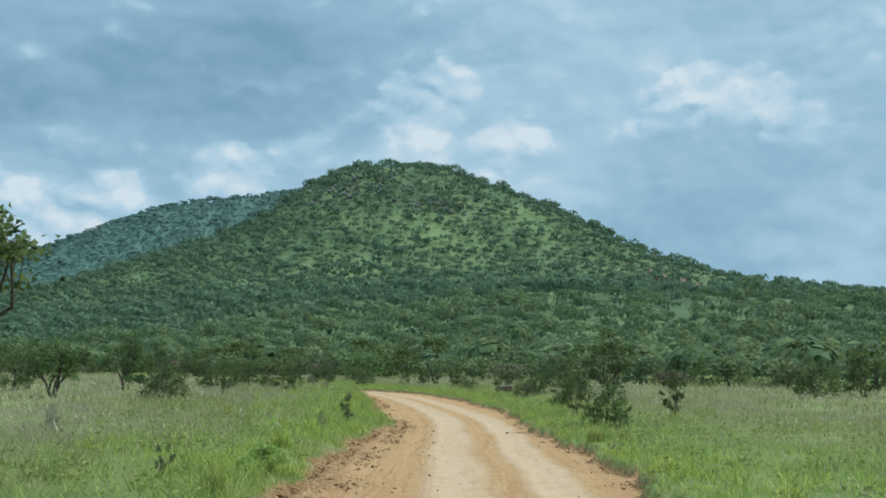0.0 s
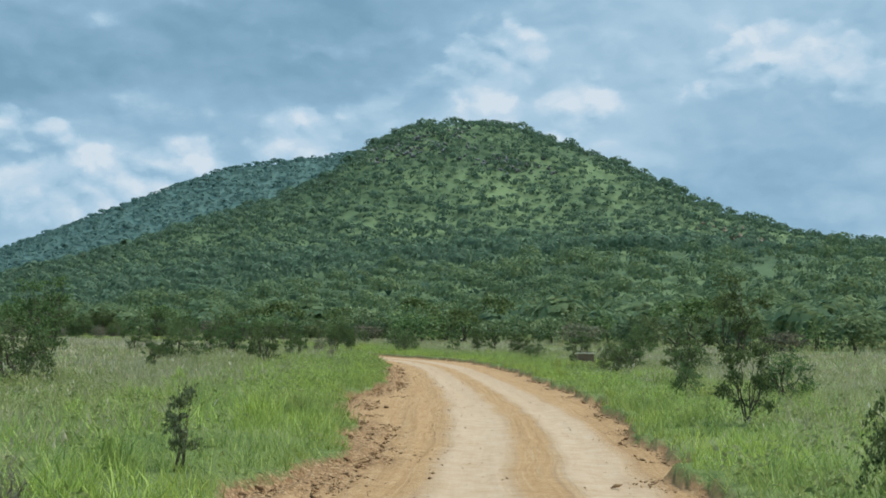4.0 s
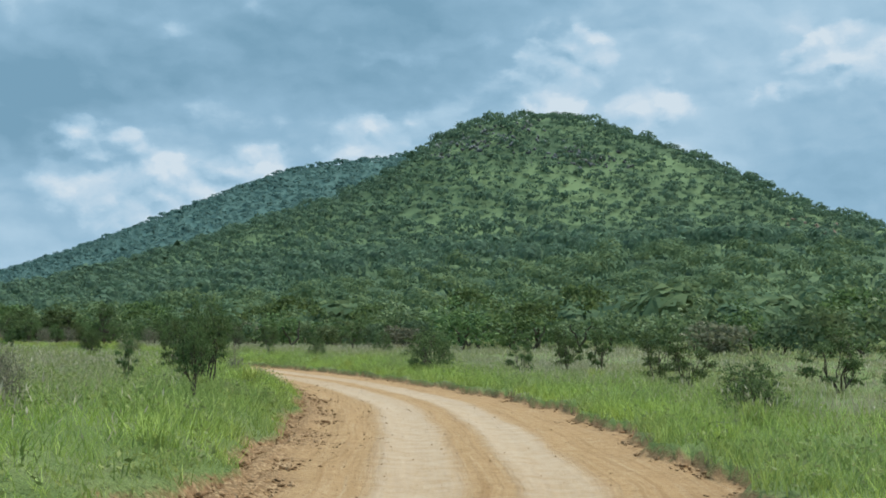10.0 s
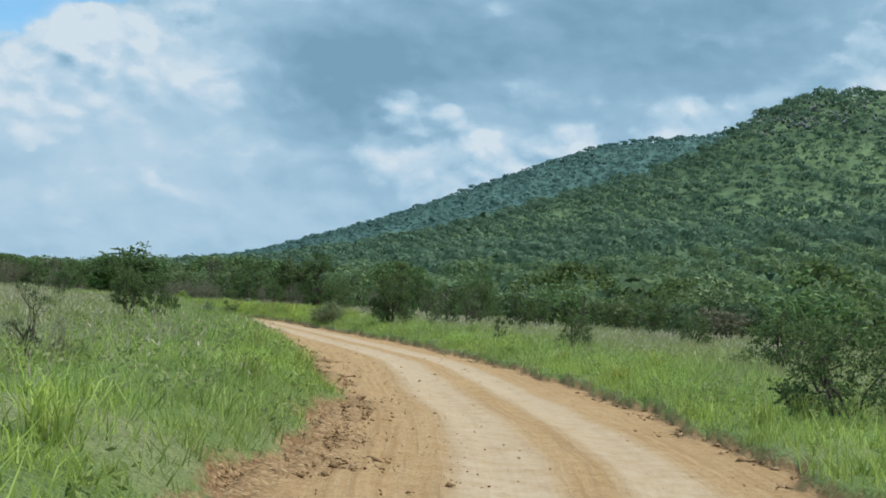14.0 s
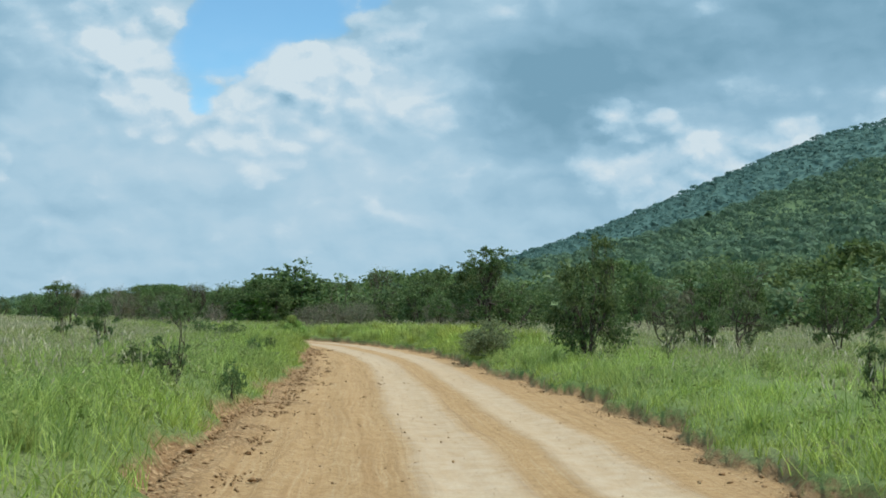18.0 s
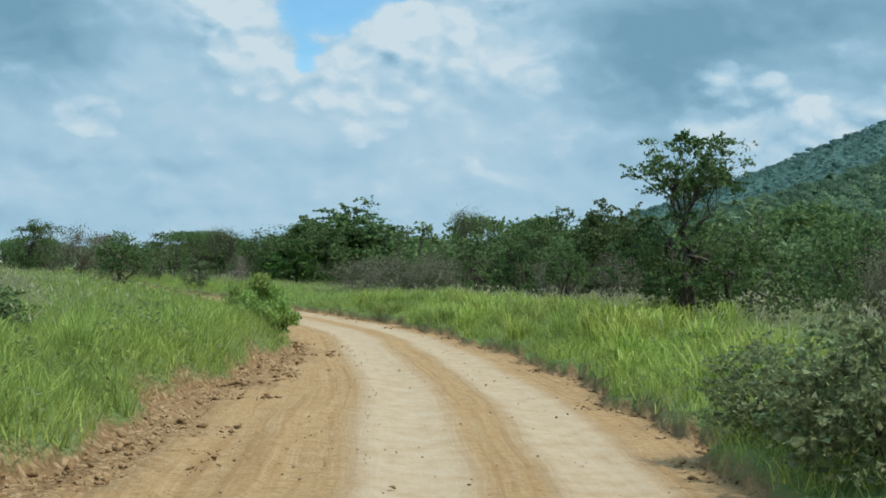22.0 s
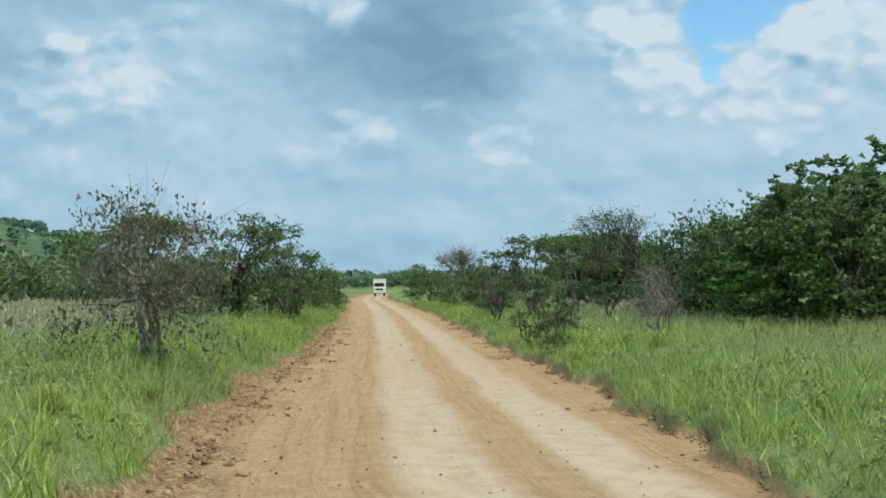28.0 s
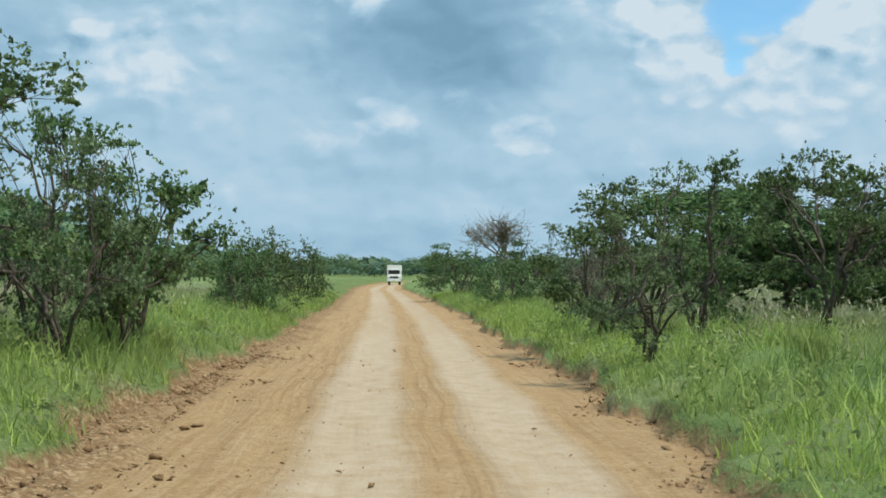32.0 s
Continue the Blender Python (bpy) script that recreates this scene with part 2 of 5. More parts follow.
def leaf_material(name, dark, mid, light, through=0.42, rough=0.6, spec=0.15, patches=None, patch_scale=0.12):
    """Leaves: each piece its own tone, each plant a little apart, light passing through."""
    m = bpy.data.materials.new(name)
    m.use_nodes = True
    nt = m.node_tree
    bsdf = nt.nodes["Principled BSDF"]
    geo = nt.nodes.new("ShaderNodeNewGeometry")
    info = nt.nodes.new("ShaderNodeObjectInfo")
    tone = ramp(nt, geo.outputs["Random Per Island"], [(0.0, dark), (0.55, mid), (1.0, light)])
    if patches:
        where = ramp(nt, tex(nt, geo, patch_scale, 3.0, 0.6), [(0.40, 0.0), (0.60, 1.0)])
        part_tone = ramp(nt, geo.outputs["Random Per Island"], [(0.0, patches[0]), (1.0, patches[1])])
        tone = blend(nt, where, tone, part_tone)
    hue = linked(nt, "ShaderNodeHueSaturation", i_Color=tone)
    nt.links.new(calc(nt, "MULTIPLY_ADD", info.outputs["Random"], 0.035, 0.483), hue.inputs["Hue"])
    nt.links.new(calc(nt, "MULTIPLY_ADD", info.outputs["Random"], 0.3, 0.88), hue.inputs["Value"])
    nt.links.new(hue.outputs[0], bsdf.inputs["Base Color"])
    bsdf.inputs["Roughness"].default_value = rough
    bsdf.inputs["Specular IOR Level"].default_value = spec
    thin = linked(nt, "ShaderNodeBsdfTranslucent", i_Color=hue.outputs[0])
    mix = linked(nt, "ShaderNodeMixShader", i_0=through, i_1=bsdf.outputs[0], i_2=thin.outputs[0])
    nt.links.new(mix.outputs[0], nt.nodes["Material Output"].inputs[0])
    return m


def bark_colours(a, b):
    def build(nt, geo):
        g = tex(nt, geo, 14.0, 6.0)
        return ramp(nt, g, [(0.3, a), (0.7, b)]), g
    return build


MAT_BARK = material("bark", bark_colours((0.035, 0.028, 0.02), (0.14, 0.115, 0.09)), 0.95, 0.1, 0.02)
MAT_GREY_BARK = material("grey_bark", bark_colours((0.115, 0.098, 0.072), (0.29, 0.25, 0.195)), 0.95, 0.1, 0.02)
MAT_ACACIA = leaf_material("acacia_leaf", (0.042, 0.070, 0.027), (0.102, 0.152, 0.053), (0.195, 0.246, 0.090), 0.37)
MAT_OLIVE = leaf_material("olive_leaf", (0.068, 0.094, 0.043), (0.140, 0.178, 0.080), (0.240, 0.280, 0.134), 0.36)
MAT_FRESH = leaf_material("fresh_leaf", (0.085, 0.165, 0.030), (0.150, 0.265, 0.052), (0.250, 0.370, 0.085))
MAT_WEED = leaf_material("weed_leaf", (0.130, 0.205, 0.045), (0.255, 0.350, 0.085), (0.420, 0.500, 0.160), 0.42)
MAT_SOFT = leaf_material("soft_olive_leaf", (0.105, 0.135, 0.060), (0.200, 0.240, 0.110), (0.310, 0.345, 0.170), 0.38)
MAT_GREYLEAF = leaf_material("grey_leaf", (0.082, 0.084, 0.050), (0.140, 0.138, 0.084), (0.225, 0.210, 0.135))
MAT_WOODS = leaf_material("woods_leaf", (0.068, 0.108, 0.068), (0.109, 0.160, 0.098), (0.156, 0.210, 0.126), 0.38, 0.8, 0.03,
                          patches=((0.060, 0.097, 0.066), (0.128, 0.175, 0.112)), patch_scale=0.11)
MAT_GRASS = leaf_material("grass_blade", (0.170, 0.190, 0.064), (0.285, 0.305, 0.115), (0.480, 0.460, 0.230), 0.42, 0.7, 0.1,
                          patches=((0.245, 0.240, 0.138), (0.450, 0.405, 0.285)), patch_scale=0.09)
MAT_VERGE = leaf_material("verge_blade", (0.150, 0.196, 0.036), (0.340, 0.392, 0.078), (0.465, 0.525, 0.155), 0.4, 0.7, 0.1,
                          patches=((0.130, 0.180, 0.050), (0.350, 0.390, 0.118)), patch_scale=0.2)
MAT_HERB = leaf_material("herb_leaf", (0.110, 0.165, 0.038), (0.235, 0.315, 0.080), (0.370, 0.440, 0.140), 0.4, 0.65, 0.15,
                         patches=((0.165, 0.215, 0.085), (0.315, 0.345, 0.160)), patch_scale=0.3)
MAT_BUSH = leaf_material("bush_leaf", (0.058, 0.092, 0.052), (0.100, 0.145, 0.082), (0.150, 0.195, 0.106), 0.36, 0.8, 0.03,
                         patches=((0.090, 0.120, 0.052), (0.172, 0.204, 0.092)), patch_scale=0.14)
# the far ridge's haze is put into these leaf colours as blue
MAT_HAZY_RIDGE = leaf_material("hazy_ridge_leaf", (0.098, 0.168, 0.150), (0.114, 0.190, 0.168), (0.132, 0.212, 0.186), 0.5, 0.9, 0.0)
MAT_SEED = leaf_material("seed_head", (0.250, 0.213, 0.138), (0.388, 0.325, 0.225), (0.525, 0.450, 0.338), 0.3)


# ---- plan of the road ----
BANK = 0.20
# metres along the road; width to its left edge; width to its right edge
WIDTHS = ((60, 3.6, 2.4), (78, 3.55, 2.3), (84, 3.5, 2.3), (91, 3.35, 2.2), (98, 3.3, 2.0), (104, 2.95, 2.0), (108, 3.1, 2.05), (114, 4.1, 2.2), (120, 4.05, 2.5), (126, 3.7, 2.7),
          (134, 3.35, 2.8), (144, 3.3, 2.9), (152, 3.25, 2.9), (160, 3.35, 3.1), (165, 3.3, 3.1), (172, 3.2, 2.85), (180, 3.4, 2.75), (188, 3.3, 2.6), (193, 2.95, 2.65), (198, 3.2, 2.75))
WIDTHS += ((204, 3.75, 2.65), (210, 3.95, 2.5), (216, 4.2, 2.45), (222, 4.15, 2.6), (228, 3.9, 2.8), (236, 3.95, 2.5), (244, 3.75, 2.2), (250, 3.85, 2.05), (256, 3.6, 2.1), (259, 3.2, 2.2),
           (263, 2.85, 2.32), (266, 2.9, 2.15), (268, 3.4, 2.05), (270.5, 4.1, 2.0), (277, 4.4, 1.8), (281, 4.5, 1.7), (288, 4.4, 1.7), (294, 4.1, 2.0), (304, 3.9, 2.3), (316, 3.7, 2.35), (330, 3.6, 2.4), (350, 3.5, 2.5))


def left_edge(along):
    return np.interp(along, [w[0] for w in WIDTHS], [w[1] for w in WIDTHS])


def right_edge(along):
    return np.interp(along, [w[0] for w in WIDTHS], [w[2] for w in WIDTHS])


def ground_build(nt, geo):
    """Grassland floor: greens and dry tan in patches, darker bush on the far slopes, pale grass between."""
    wide, mid, fine = tex(nt, geo, 0.03, 4.0), tex(nt, geo, 0.35, 5.0), tex(nt, geo, 6.0, 5.0)
    grass = ramp(nt, mid, [(0.3, (0.100, 0.145, 0.038)), (0.5, (0.155, 0.200, 0.065)), (0.72, (0.225, 0.228, 0.11))])
    grass = blend(nt, ramp(nt, fine, [(0.35, 0.0), (0.75, 0.45)]), grass, (0.085, 0.108, 0.04))
    thatch = tex(nt, geo, 38.0, 6.0, 0.7)
    grass = blend(nt, ramp(nt, thatch, [(0.40, 0.6), (0.50, 0.0)]), grass, (0.062, 0.086, 0.026))
    grass = blend(nt, ramp(nt, thatch, [(0.54, 0.0), (0.66, 0.8)]), grass, (0.250, 0.300, 0.090))
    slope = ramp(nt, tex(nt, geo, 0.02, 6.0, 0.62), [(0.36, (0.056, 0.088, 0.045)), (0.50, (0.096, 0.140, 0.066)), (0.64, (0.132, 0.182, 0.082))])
    z = nt.nodes.new("ShaderNodeSeparateXYZ")
    nt.links.new(geo.outputs["Position"], z.inputs[0])
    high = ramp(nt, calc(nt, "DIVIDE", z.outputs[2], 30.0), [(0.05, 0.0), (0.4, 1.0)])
    behind = ramp(nt, calc(nt, "DIVIDE", z.outputs[1], 2000.0), [(0.555, 0.0), (0.575, 1.0)])      # close bush on the ridge behind, its colour blued for distance haze
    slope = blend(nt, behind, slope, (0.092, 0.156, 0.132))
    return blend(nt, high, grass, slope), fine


def road_build(nt, geo):
    """Ochre graded soil with two pale packed wheel tracks, from the lateral place kept in the mesh."""
    lat = linked(nt, "ShaderNodeAttribute", attribute_name="lateral").outputs["Fac"]
    along = linked(nt, "ShaderNodeAttribute", attribute_name="along").outputs["Fac"]
    wobble = calc(nt, "MULTIPLY", calc(nt, "SUBTRACT", tex(nt, geo, 0.22, 2.0), 0.5), 0.5)
    lat = calc(nt, "ADD", lat, wobble)
    streak = linked(nt, "ShaderNodeCombineXYZ", i_0=calc(nt, "MULTIPLY", lat, 9.0), i_1=calc(nt, "MULTIPLY", along, 0.13)).outputs[0]
    lines = linked(nt, "ShaderNodeTexNoise", i_Vector=streak, i_Scale=1.0, i_Detail=5.0, i_Roughness=0.6).outputs[0]
    fine_streak = linked(nt, "ShaderNodeCombineXYZ", i_0=calc(nt, "MULTIPLY", lat, 24.0), i_1=calc(nt, "MULTIPLY", along, 0.3)).outputs[0]
    scratches = linked(nt, "ShaderNodeTexNoise", i_Vector=fine_streak, i_Scale=1.0, i_Detail=4.0, i_Roughness=0.65).outputs[0]
    grain, lumps, crumbs = tex(nt, geo, 34.0, 6.0, 0.75), tex(nt, geo, 2.6, 6.0, 0.65), tex(nt, geo, 11.0, 5.0, 0.7)
    soil = ramp(nt, lumps, [(0.30, (0.312, 0.190, 0.088)), (0.5, (0.365, 0.230, 0.112)), (0.72, (0.420, 0.278, 0.148))])
    soil = blend(nt, ramp(nt, lines, [(0.36, 0.6), (0.52, 0.0)]), soil, (0.250, 0.142, 0.062))
    soil = blend(nt, ramp(nt, scratches, [(0.52, 0.0), (0.66, 0.4)]), soil, (0.45, 0.335, 0.205))
    soil = blend(nt, ramp(nt, crumbs, [(0.37, 0.65), (0.48, 0.0)]), soil, (0.225, 0.128, 0.058))
    soil = blend(nt, ramp(nt, grain, [(0.38, 0.55), (0.48, 0.0)]), soil, (0.18, 0.10, 0.048))
    pale = ramp(nt, grain, [(0.3, (0.368, 0.278, 0.188)), (0.6, (0.432, 0.334, 0.238))])
    pale = blend(nt, ramp(nt, scratches, [(0.36, 0.25), (0.58, 0.0)]), pale, (0.385, 0.285, 0.175))
    pale = blend(nt, ramp(nt, lumps, [(0.35, 0.45), (0.6, 0.0)]), pale, (0.37, 0.265, 0.16))

    def track(at, half):
        d = calc(nt, "ABSOLUTE", calc(nt, "SUBTRACT", lat, at))
        d = calc(nt, "ADD", d, calc(nt, "MULTIPLY", calc(nt, "SUBTRACT", lines, 0.5), 0.22))
        d = calc(nt, "ADD", d, calc(nt, "MULTIPLY", calc(nt, "SUBTRACT", crumbs, 0.5), 0.22))
        return ramp(nt, calc(nt, "DIVIDE", d, half), [(0.45, 1.0), (1.0, 0.0)], "EASE")
    packed = calc(nt, "MAXIMUM", track(-0.84, 0.74), track(0.86, 0.66))
    packed = calc(nt, "MULTIPLY", packed, ramp(nt, lumps, [(0.3, 0.55), (0.6, 0.9)]))
    packed = calc(nt, "MULTIPLY", packed, ramp(nt, tex(nt, geo, 0.035, 2.0), [(0.40, 0.78), (0.56, 1.0)]))
    col = blend(nt, packed, soil, pale)
    past = linked(nt, "ShaderNodeAttribute", attribute_name="beyond").outputs["Fac"]
    cut = calc(nt, "ADD", past, calc(nt, "MULTIPLY", calc(nt, "SUBTRACT", lumps, 0.5), 0.5))      # browner soil of the cut bank, with the shade on its face painted in
    shaded_bank = calc(nt, "SUBTRACT", 1.0, calc(nt, "MINIMUM", calc(nt, "ABSOLUTE", calc(nt, "DIVIDE", calc(nt, "SUBTRACT", cut, 0.03), 0.20)), 1.0))
    col = blend(nt, calc(nt, "MULTIPLY", shaded_bank, 0.85), col, (0.120, 0.072, 0.036))
    left_of = ramp(nt, calc(nt, "MULTIPLY_ADD", lat, -0.1, 0.0), [(0.05, 0.25), (0.12, 1.0)])
    broken = linked(nt, "ShaderNodeTexVoronoi", i_Vector=linked(nt, "ShaderNodeVectorMath", operation="MULTIPLY_ADD", i_0=linked(nt, "ShaderNodeTexNoise", i_Vector=geo.outputs["Position"], i_Scale=9.0).outputs[1],
                    i_1=(0.14, 0.14, 0.14), i_2=geo.outputs["Position"]).outputs[0], i_Scale=15.0, i_Randomness=1.0)
    patch = calc(nt, "MULTIPLY_ADD", tex(nt, geo, 0.9, 3.0), 0.9, -0.45)
    near_edge = calc(nt, "ADD", calc(nt, "ADD", past, 1.0), patch)
    heap = calc(nt, "MULTIPLY", ramp(nt, near_edge, [(0.10, 0.0), (0.55, 1.0)]), left_of)
    tone = ramp(nt, broken.outputs["Color"], [(0.2, (0.215, 0.118, 0.055)), (0.5, (0.300, 0.182, 0.088)), (0.8, (0.430, 0.285, 0.155))])
    # shade in the crevices between clods is painted into the tone
    tone = blend(nt, ramp(nt, broken.outputs["Distance"], [(0.45, 0.0), (0.75, 0.7)]), tone, (0.130, 0.072, 0.036))
    col = blend(nt, calc(nt, "MULTIPLY", heap, 0.8), col, tone)
    turf = calc(nt, "ADD", past, calc(nt, "MULTIPLY_ADD", crumbs, 0.40, -0.19))
    col = blend(nt, ramp(nt, turf, [(0.0, 0.0), (0.14, 1.0)]), col, ground_build(nt, geo)[0])
    height = calc(nt, "ADD", calc(nt, "MULTIPLY", crumbs, 0.8), calc(nt, "MULTIPLY", calc(nt, "ADD", grain, lines), 0.3))
    loose = calc(nt, "SUBTRACT", 1.0, calc(nt, "MULTIPLY", packed, 0.75))
    pieces = calc(nt, "MULTIPLY", calc(nt, "MULTIPLY", calc(nt, "SUBTRACT", 1.0, broken.outputs["Distance"]), heap), 1.3)
    return col, calc(nt, "ADD", calc(nt, "MULTIPLY", height, loose), pieces)


def clod_build(nt, geo):
    info = nt.nodes.new("ShaderNodeObjectInfo")
    r = calc(nt, "FRACT", calc(nt, "ADD", info.outputs["Random"], geo.outputs["Random Per Island"]))
    c = ramp(nt, r, [(0.0, (0.190, 0.108, 0.052)), (0.5, (0.275, 0.165, 0.082)), (1.0, (0.40, 0.265, 0.145))])
    g = tex(nt, geo, 30.0, 5.0)
    return blend(nt, ramp(nt, g, [(0.3, 0.4), (0.7, 0.0)]), c, (0.16, 0.095, 0.05)), g


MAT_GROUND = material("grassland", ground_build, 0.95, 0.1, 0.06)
MAT_ROAD = material("graded_soil", road_build, 0.97, 0.08, 0.04)
MAT_CLOD = material("soil_clod", clod_build, 0.95, 0.1, 0.01)


ROAD = [(2.6, -60), (1.7, -30), (0.6, 0), (-0.7, 19.8), (-1.7, 31.1), (-3.0, 46), (-4.5, 57.5), (-6.2, 67.5), (-8.7, 81.2), (-11.0, 93), (-14.0, 105), (-16.9, 113.5),
        (-22.3, 125.6), (-26.8, 133.6), (-33.4, 144.8), (-38.7, 151.8), (-44.3, 158.6), (-50.0, 165.6), (-57.0, 174.0), (-63.7, 181.2),
        (-75.0, 191.6), (-86.8, 199.0), (-99.9, 205.7), (-113.0, 212.9), (-128.5, 221.4), (-160, 238.6), (-205, 262.5), (-251, 287), (-330, 333), (-430, 398)]


def smooth_line(points, step):
    """A Catmull-Rom line through the points, resampled evenly."""
    p = np.array(points, float)
    p = np.vstack([2 * p[0] - p[1], p, 2 * p[-1] - p[-2]])
    u = np.linspace(0, 1, 60, endpoint=False)[:, None]
    out = [0.5 * (2 * b + (c - a) * u + (2 * a - 5 * b + 4 * c - d) * u**2 + (3 * b - a - 3 * c + d) * u**3)
           for a, b, c, d in zip(p[:-3], p[1:-2], p[2:-1], p[3:])]
    line = np.vstack(out + [p[-2:-1]])
    s = np.r_[0, np.cumsum(np.hypot(*np.diff(line, axis=0).T))]
    even = np.arange(0, s[-1], step)
    return np.stack([np.interp(even, s, line[:, k]) for k in (0, 1)], 1)


AXIS = smooth_line(ROAD, 0.5)
TAN = np.gradient(AXIS, axis=0)
TAN /= np.linalg.norm(TAN, axis=1)[:, None]
NORMAL = np.stack([TAN[:, 1], -TAN[:, 0]], 1)       # to the right of the way


def lateral(xy):
    """For many places: metres to the right of the road's line, and the index of the nearest place on it."""
    xy = np.atleast_2d(xy)
    lat, idx = np.empty(len(xy)), np.empty(len(xy), int)
    coarse = AXIS[::4].astype(np.float32)
    for k in range(0, len(xy), 20000):
        q = xy[k:k + 20000].astype(np.float32)
        d = (q[:, None, 0] - coarse[None, :, 0]) ** 2 + (q[:, None, 1] - coarse[None, :, 1]) ** 2
        i = d.argmin(1) * 4
        rel = xy[k:k + 20000] - AXIS[i]
        i = np.clip(i + np.round((rel * TAN[i]).sum(1) / 0.5).astype(int), 0, len(AXIS) - 1)
        rel = xy[k:k + 20000] - AXIS[i]
        side = np.sign((rel * NORMAL[i]).sum(1))
        lat[k:k + 20000], idx[k:k + 20000] = side * np.hypot(rel[:, 0], rel[:, 1]), i
    return lat, idx


WAVES = np.random.RandomState(5).uniform(-1, 1, (24, 3))


def waves(x, y, size):
    """Smooth uneven relief of about -1 to 1."""
    out = 0.0
    for k, (a, b, c) in enumerate(WAVES):
        f = (1 + (k % 5) * 0.7) / size
        out = out + np.sin((a * x + b * y) * f * 6.28 + c * 9) * (0.9 ** k)
    return out / 4.0


def edge_wobble(along, side):
    return 0.16 * np.sin(along * 0.9 + side) + 0.13 * np.sin(along * 2.3 + 2 * side) + 0.10 * np.sin(along * 0.23 + side * 3) + 0.06 * np.sin(along * 6.1)


def rounded(line):
    """A hill's outline across, its corners worn off."""
    at = np.arange(line[0][0], line[-1][0], 8.0)
    z = np.interp(at, [p[0] for p in line], [p[1] for p in line])
    k = np.hanning(9)
    return at, np.convolve(np.pad(z, 4, "edge"), k / k.sum(), "valid")


MAIN_HILL = rounded(((-808, 0), (-723, 8), (-638, 15), (-574, 24), (-505, 30), (-457, 45), (-415, 56), (-361, 70), (-312, 88), (-264, 103), (-226, 117), (-199, 136),
                     (-172, 157), (-154, 161), (-125, 163), (-99, 162), (-64, 151), (-36, 142), (9, 122), (52, 98), (96, 83), (138, 71), (205, 66), (255, 62), (298, 50),
                     (425, 24), (574, 0)))
BACK_RIDGE = rounded(((-1250, 0), (-1000, 18), (-900, 44), (-800, 64), (-737, 88), (-666, 112), (-560, 153), (-456, 189), (-373, 201), (-298, 209), (-200, 206),
                      (-60, 140), (60, 60), (160, 0)))


def hills(x, y):
    main = np.interp(x, *MAIN_HILL) * np.maximum(1.05 / (1 + (np.abs(y - 1010) * 0.92 / 212) ** 2.4) - 0.05, 0)
    shoulder = 24 * np.exp(-((x - 60) ** 2 / (2 * 150 ** 2) + (y - 520) ** 2 / (2 * 130 ** 2)))
    back = np.interp(x, *BACK_RIDGE) * np.exp(-(y - 1475) ** 2 / (2 * 220 ** 2))
    west = 46 * np.exp(-((x + 790) ** 2 + (y - 290) ** 2) / (2 * 95 ** 2))
    rough = 1.0 + 0.010 * waves(x, y, 160) + 0.014 * waves(y, x, 55)
    off, _ = lateral(np.stack([np.ravel(x), np.ravel(y)], 1))
    fade = np.clip((np.abs(off) - 45) / 260, 0, 1).reshape(np.shape(x))
    fade = fade * fade * (3 - 2 * fade)
    return (np.maximum(main + shoulder, back) * rough + west) * fade


def meadow(x, y):
    """The ground away from the road."""
    return BANK + 0.10 * waves(x, y, 60) + 0.05 * waves(y, x, 17) + hills(x, y)


def ground_z(xy):
    xy = np.atleast_2d(np.asarray(xy, float))
    lat, idx = lateral(xy)
    z = meadow(xy[:, 0], xy[:, 1])
    out = np.where(lat < 0, -lat - left_edge(idx * 0.5), lat - right_edge(idx * 0.5))
    near = np.clip(out / 6.0, 0, 1)
    along = idx * 0.5
    swell = np.where(lat < 0, np.interp(along, [100, 130, 160, 190, 230, 262, 330, 400], [0.15, 0.25, 0.45, 0.46, 0.50, 0.55, 0.55, 0.40]),
                     np.interp(along, [150, 195, 225, 262, 290, 330, 400], [0.12, 0.22, 0.50, 0.60, 0.45, 0.40, 0.30]))      # the land stands above the graded road
    rise = np.clip(out / np.where(lat < 0, np.interp(along, [240, 258, 270, 284], [1.9, 0.9, 0.9, 1.9]), 3.6), 0, 1)
    swell = swell * rise * (2 - rise) * np.clip((300 - out) / 200, 0, 1)
    return BANK * (1 - near) + z * near + swell


def link_mesh(name, verts, faces, mat, parent=None, label="", smooth=False):
    """One mesh object from arrays; faces of one size each."""
    me = bpy.data.meshes.new(name)
    verts = np.asarray(verts, np.float32)
    if isinstance(faces, np.ndarray):
        n, k = faces.shape
        me.vertices.add(len(verts))
        me.vertices.foreach_set("co", verts.ravel())
        me.loops.add(n * k)
        me.loops.foreach_set("vertex_index", faces.astype(np.int32).ravel())
        me.polygons.add(n)
        me.polygons.foreach_set("loop_start", np.arange(0, n * k, k, dtype=np.int32))
        me.update(calc_edges=True)
    else:
        me.from_pydata(verts.tolist(), [], faces)
    if smooth:
        me.polygons.foreach_set("use_smooth", np.ones(len(me.polygons), bool))
    me.materials.append(mat)
    ob = new(name, me)
    if parent:
        ob.parent = parent
    if label:
        ob["label"] = label
    return ob


def grid_faces(nu, nv):
    i = np.arange(nu * nv).reshape(nu, nv)
    return np.stack([i[:-1, :-1], i[1:, :-1], i[1:, 1:], i[:-1, 1:]], -1).reshape(-1, 4)


def spread(lo, hi, fine, far_lo, far_hi, grow=1.13):
    """Coordinates that lie close between lo and hi and ever wider outside."""
    mid = np.arange(lo, hi + fine, fine)
    out = []
    for start, end, sign in ((mid[0], far_lo, -1), (mid[-1], far_hi, 1)):
        v, s, side = start, fine, []
        while (v - end) * sign < 0:
            s = min(s * grow, 24.0 if abs(v - start) < 1500 else 300.0)
            v += sign * s
            side.append(v)
        out.append(side)
    return np.array(out[0][::-1] + list(mid) + out[1])


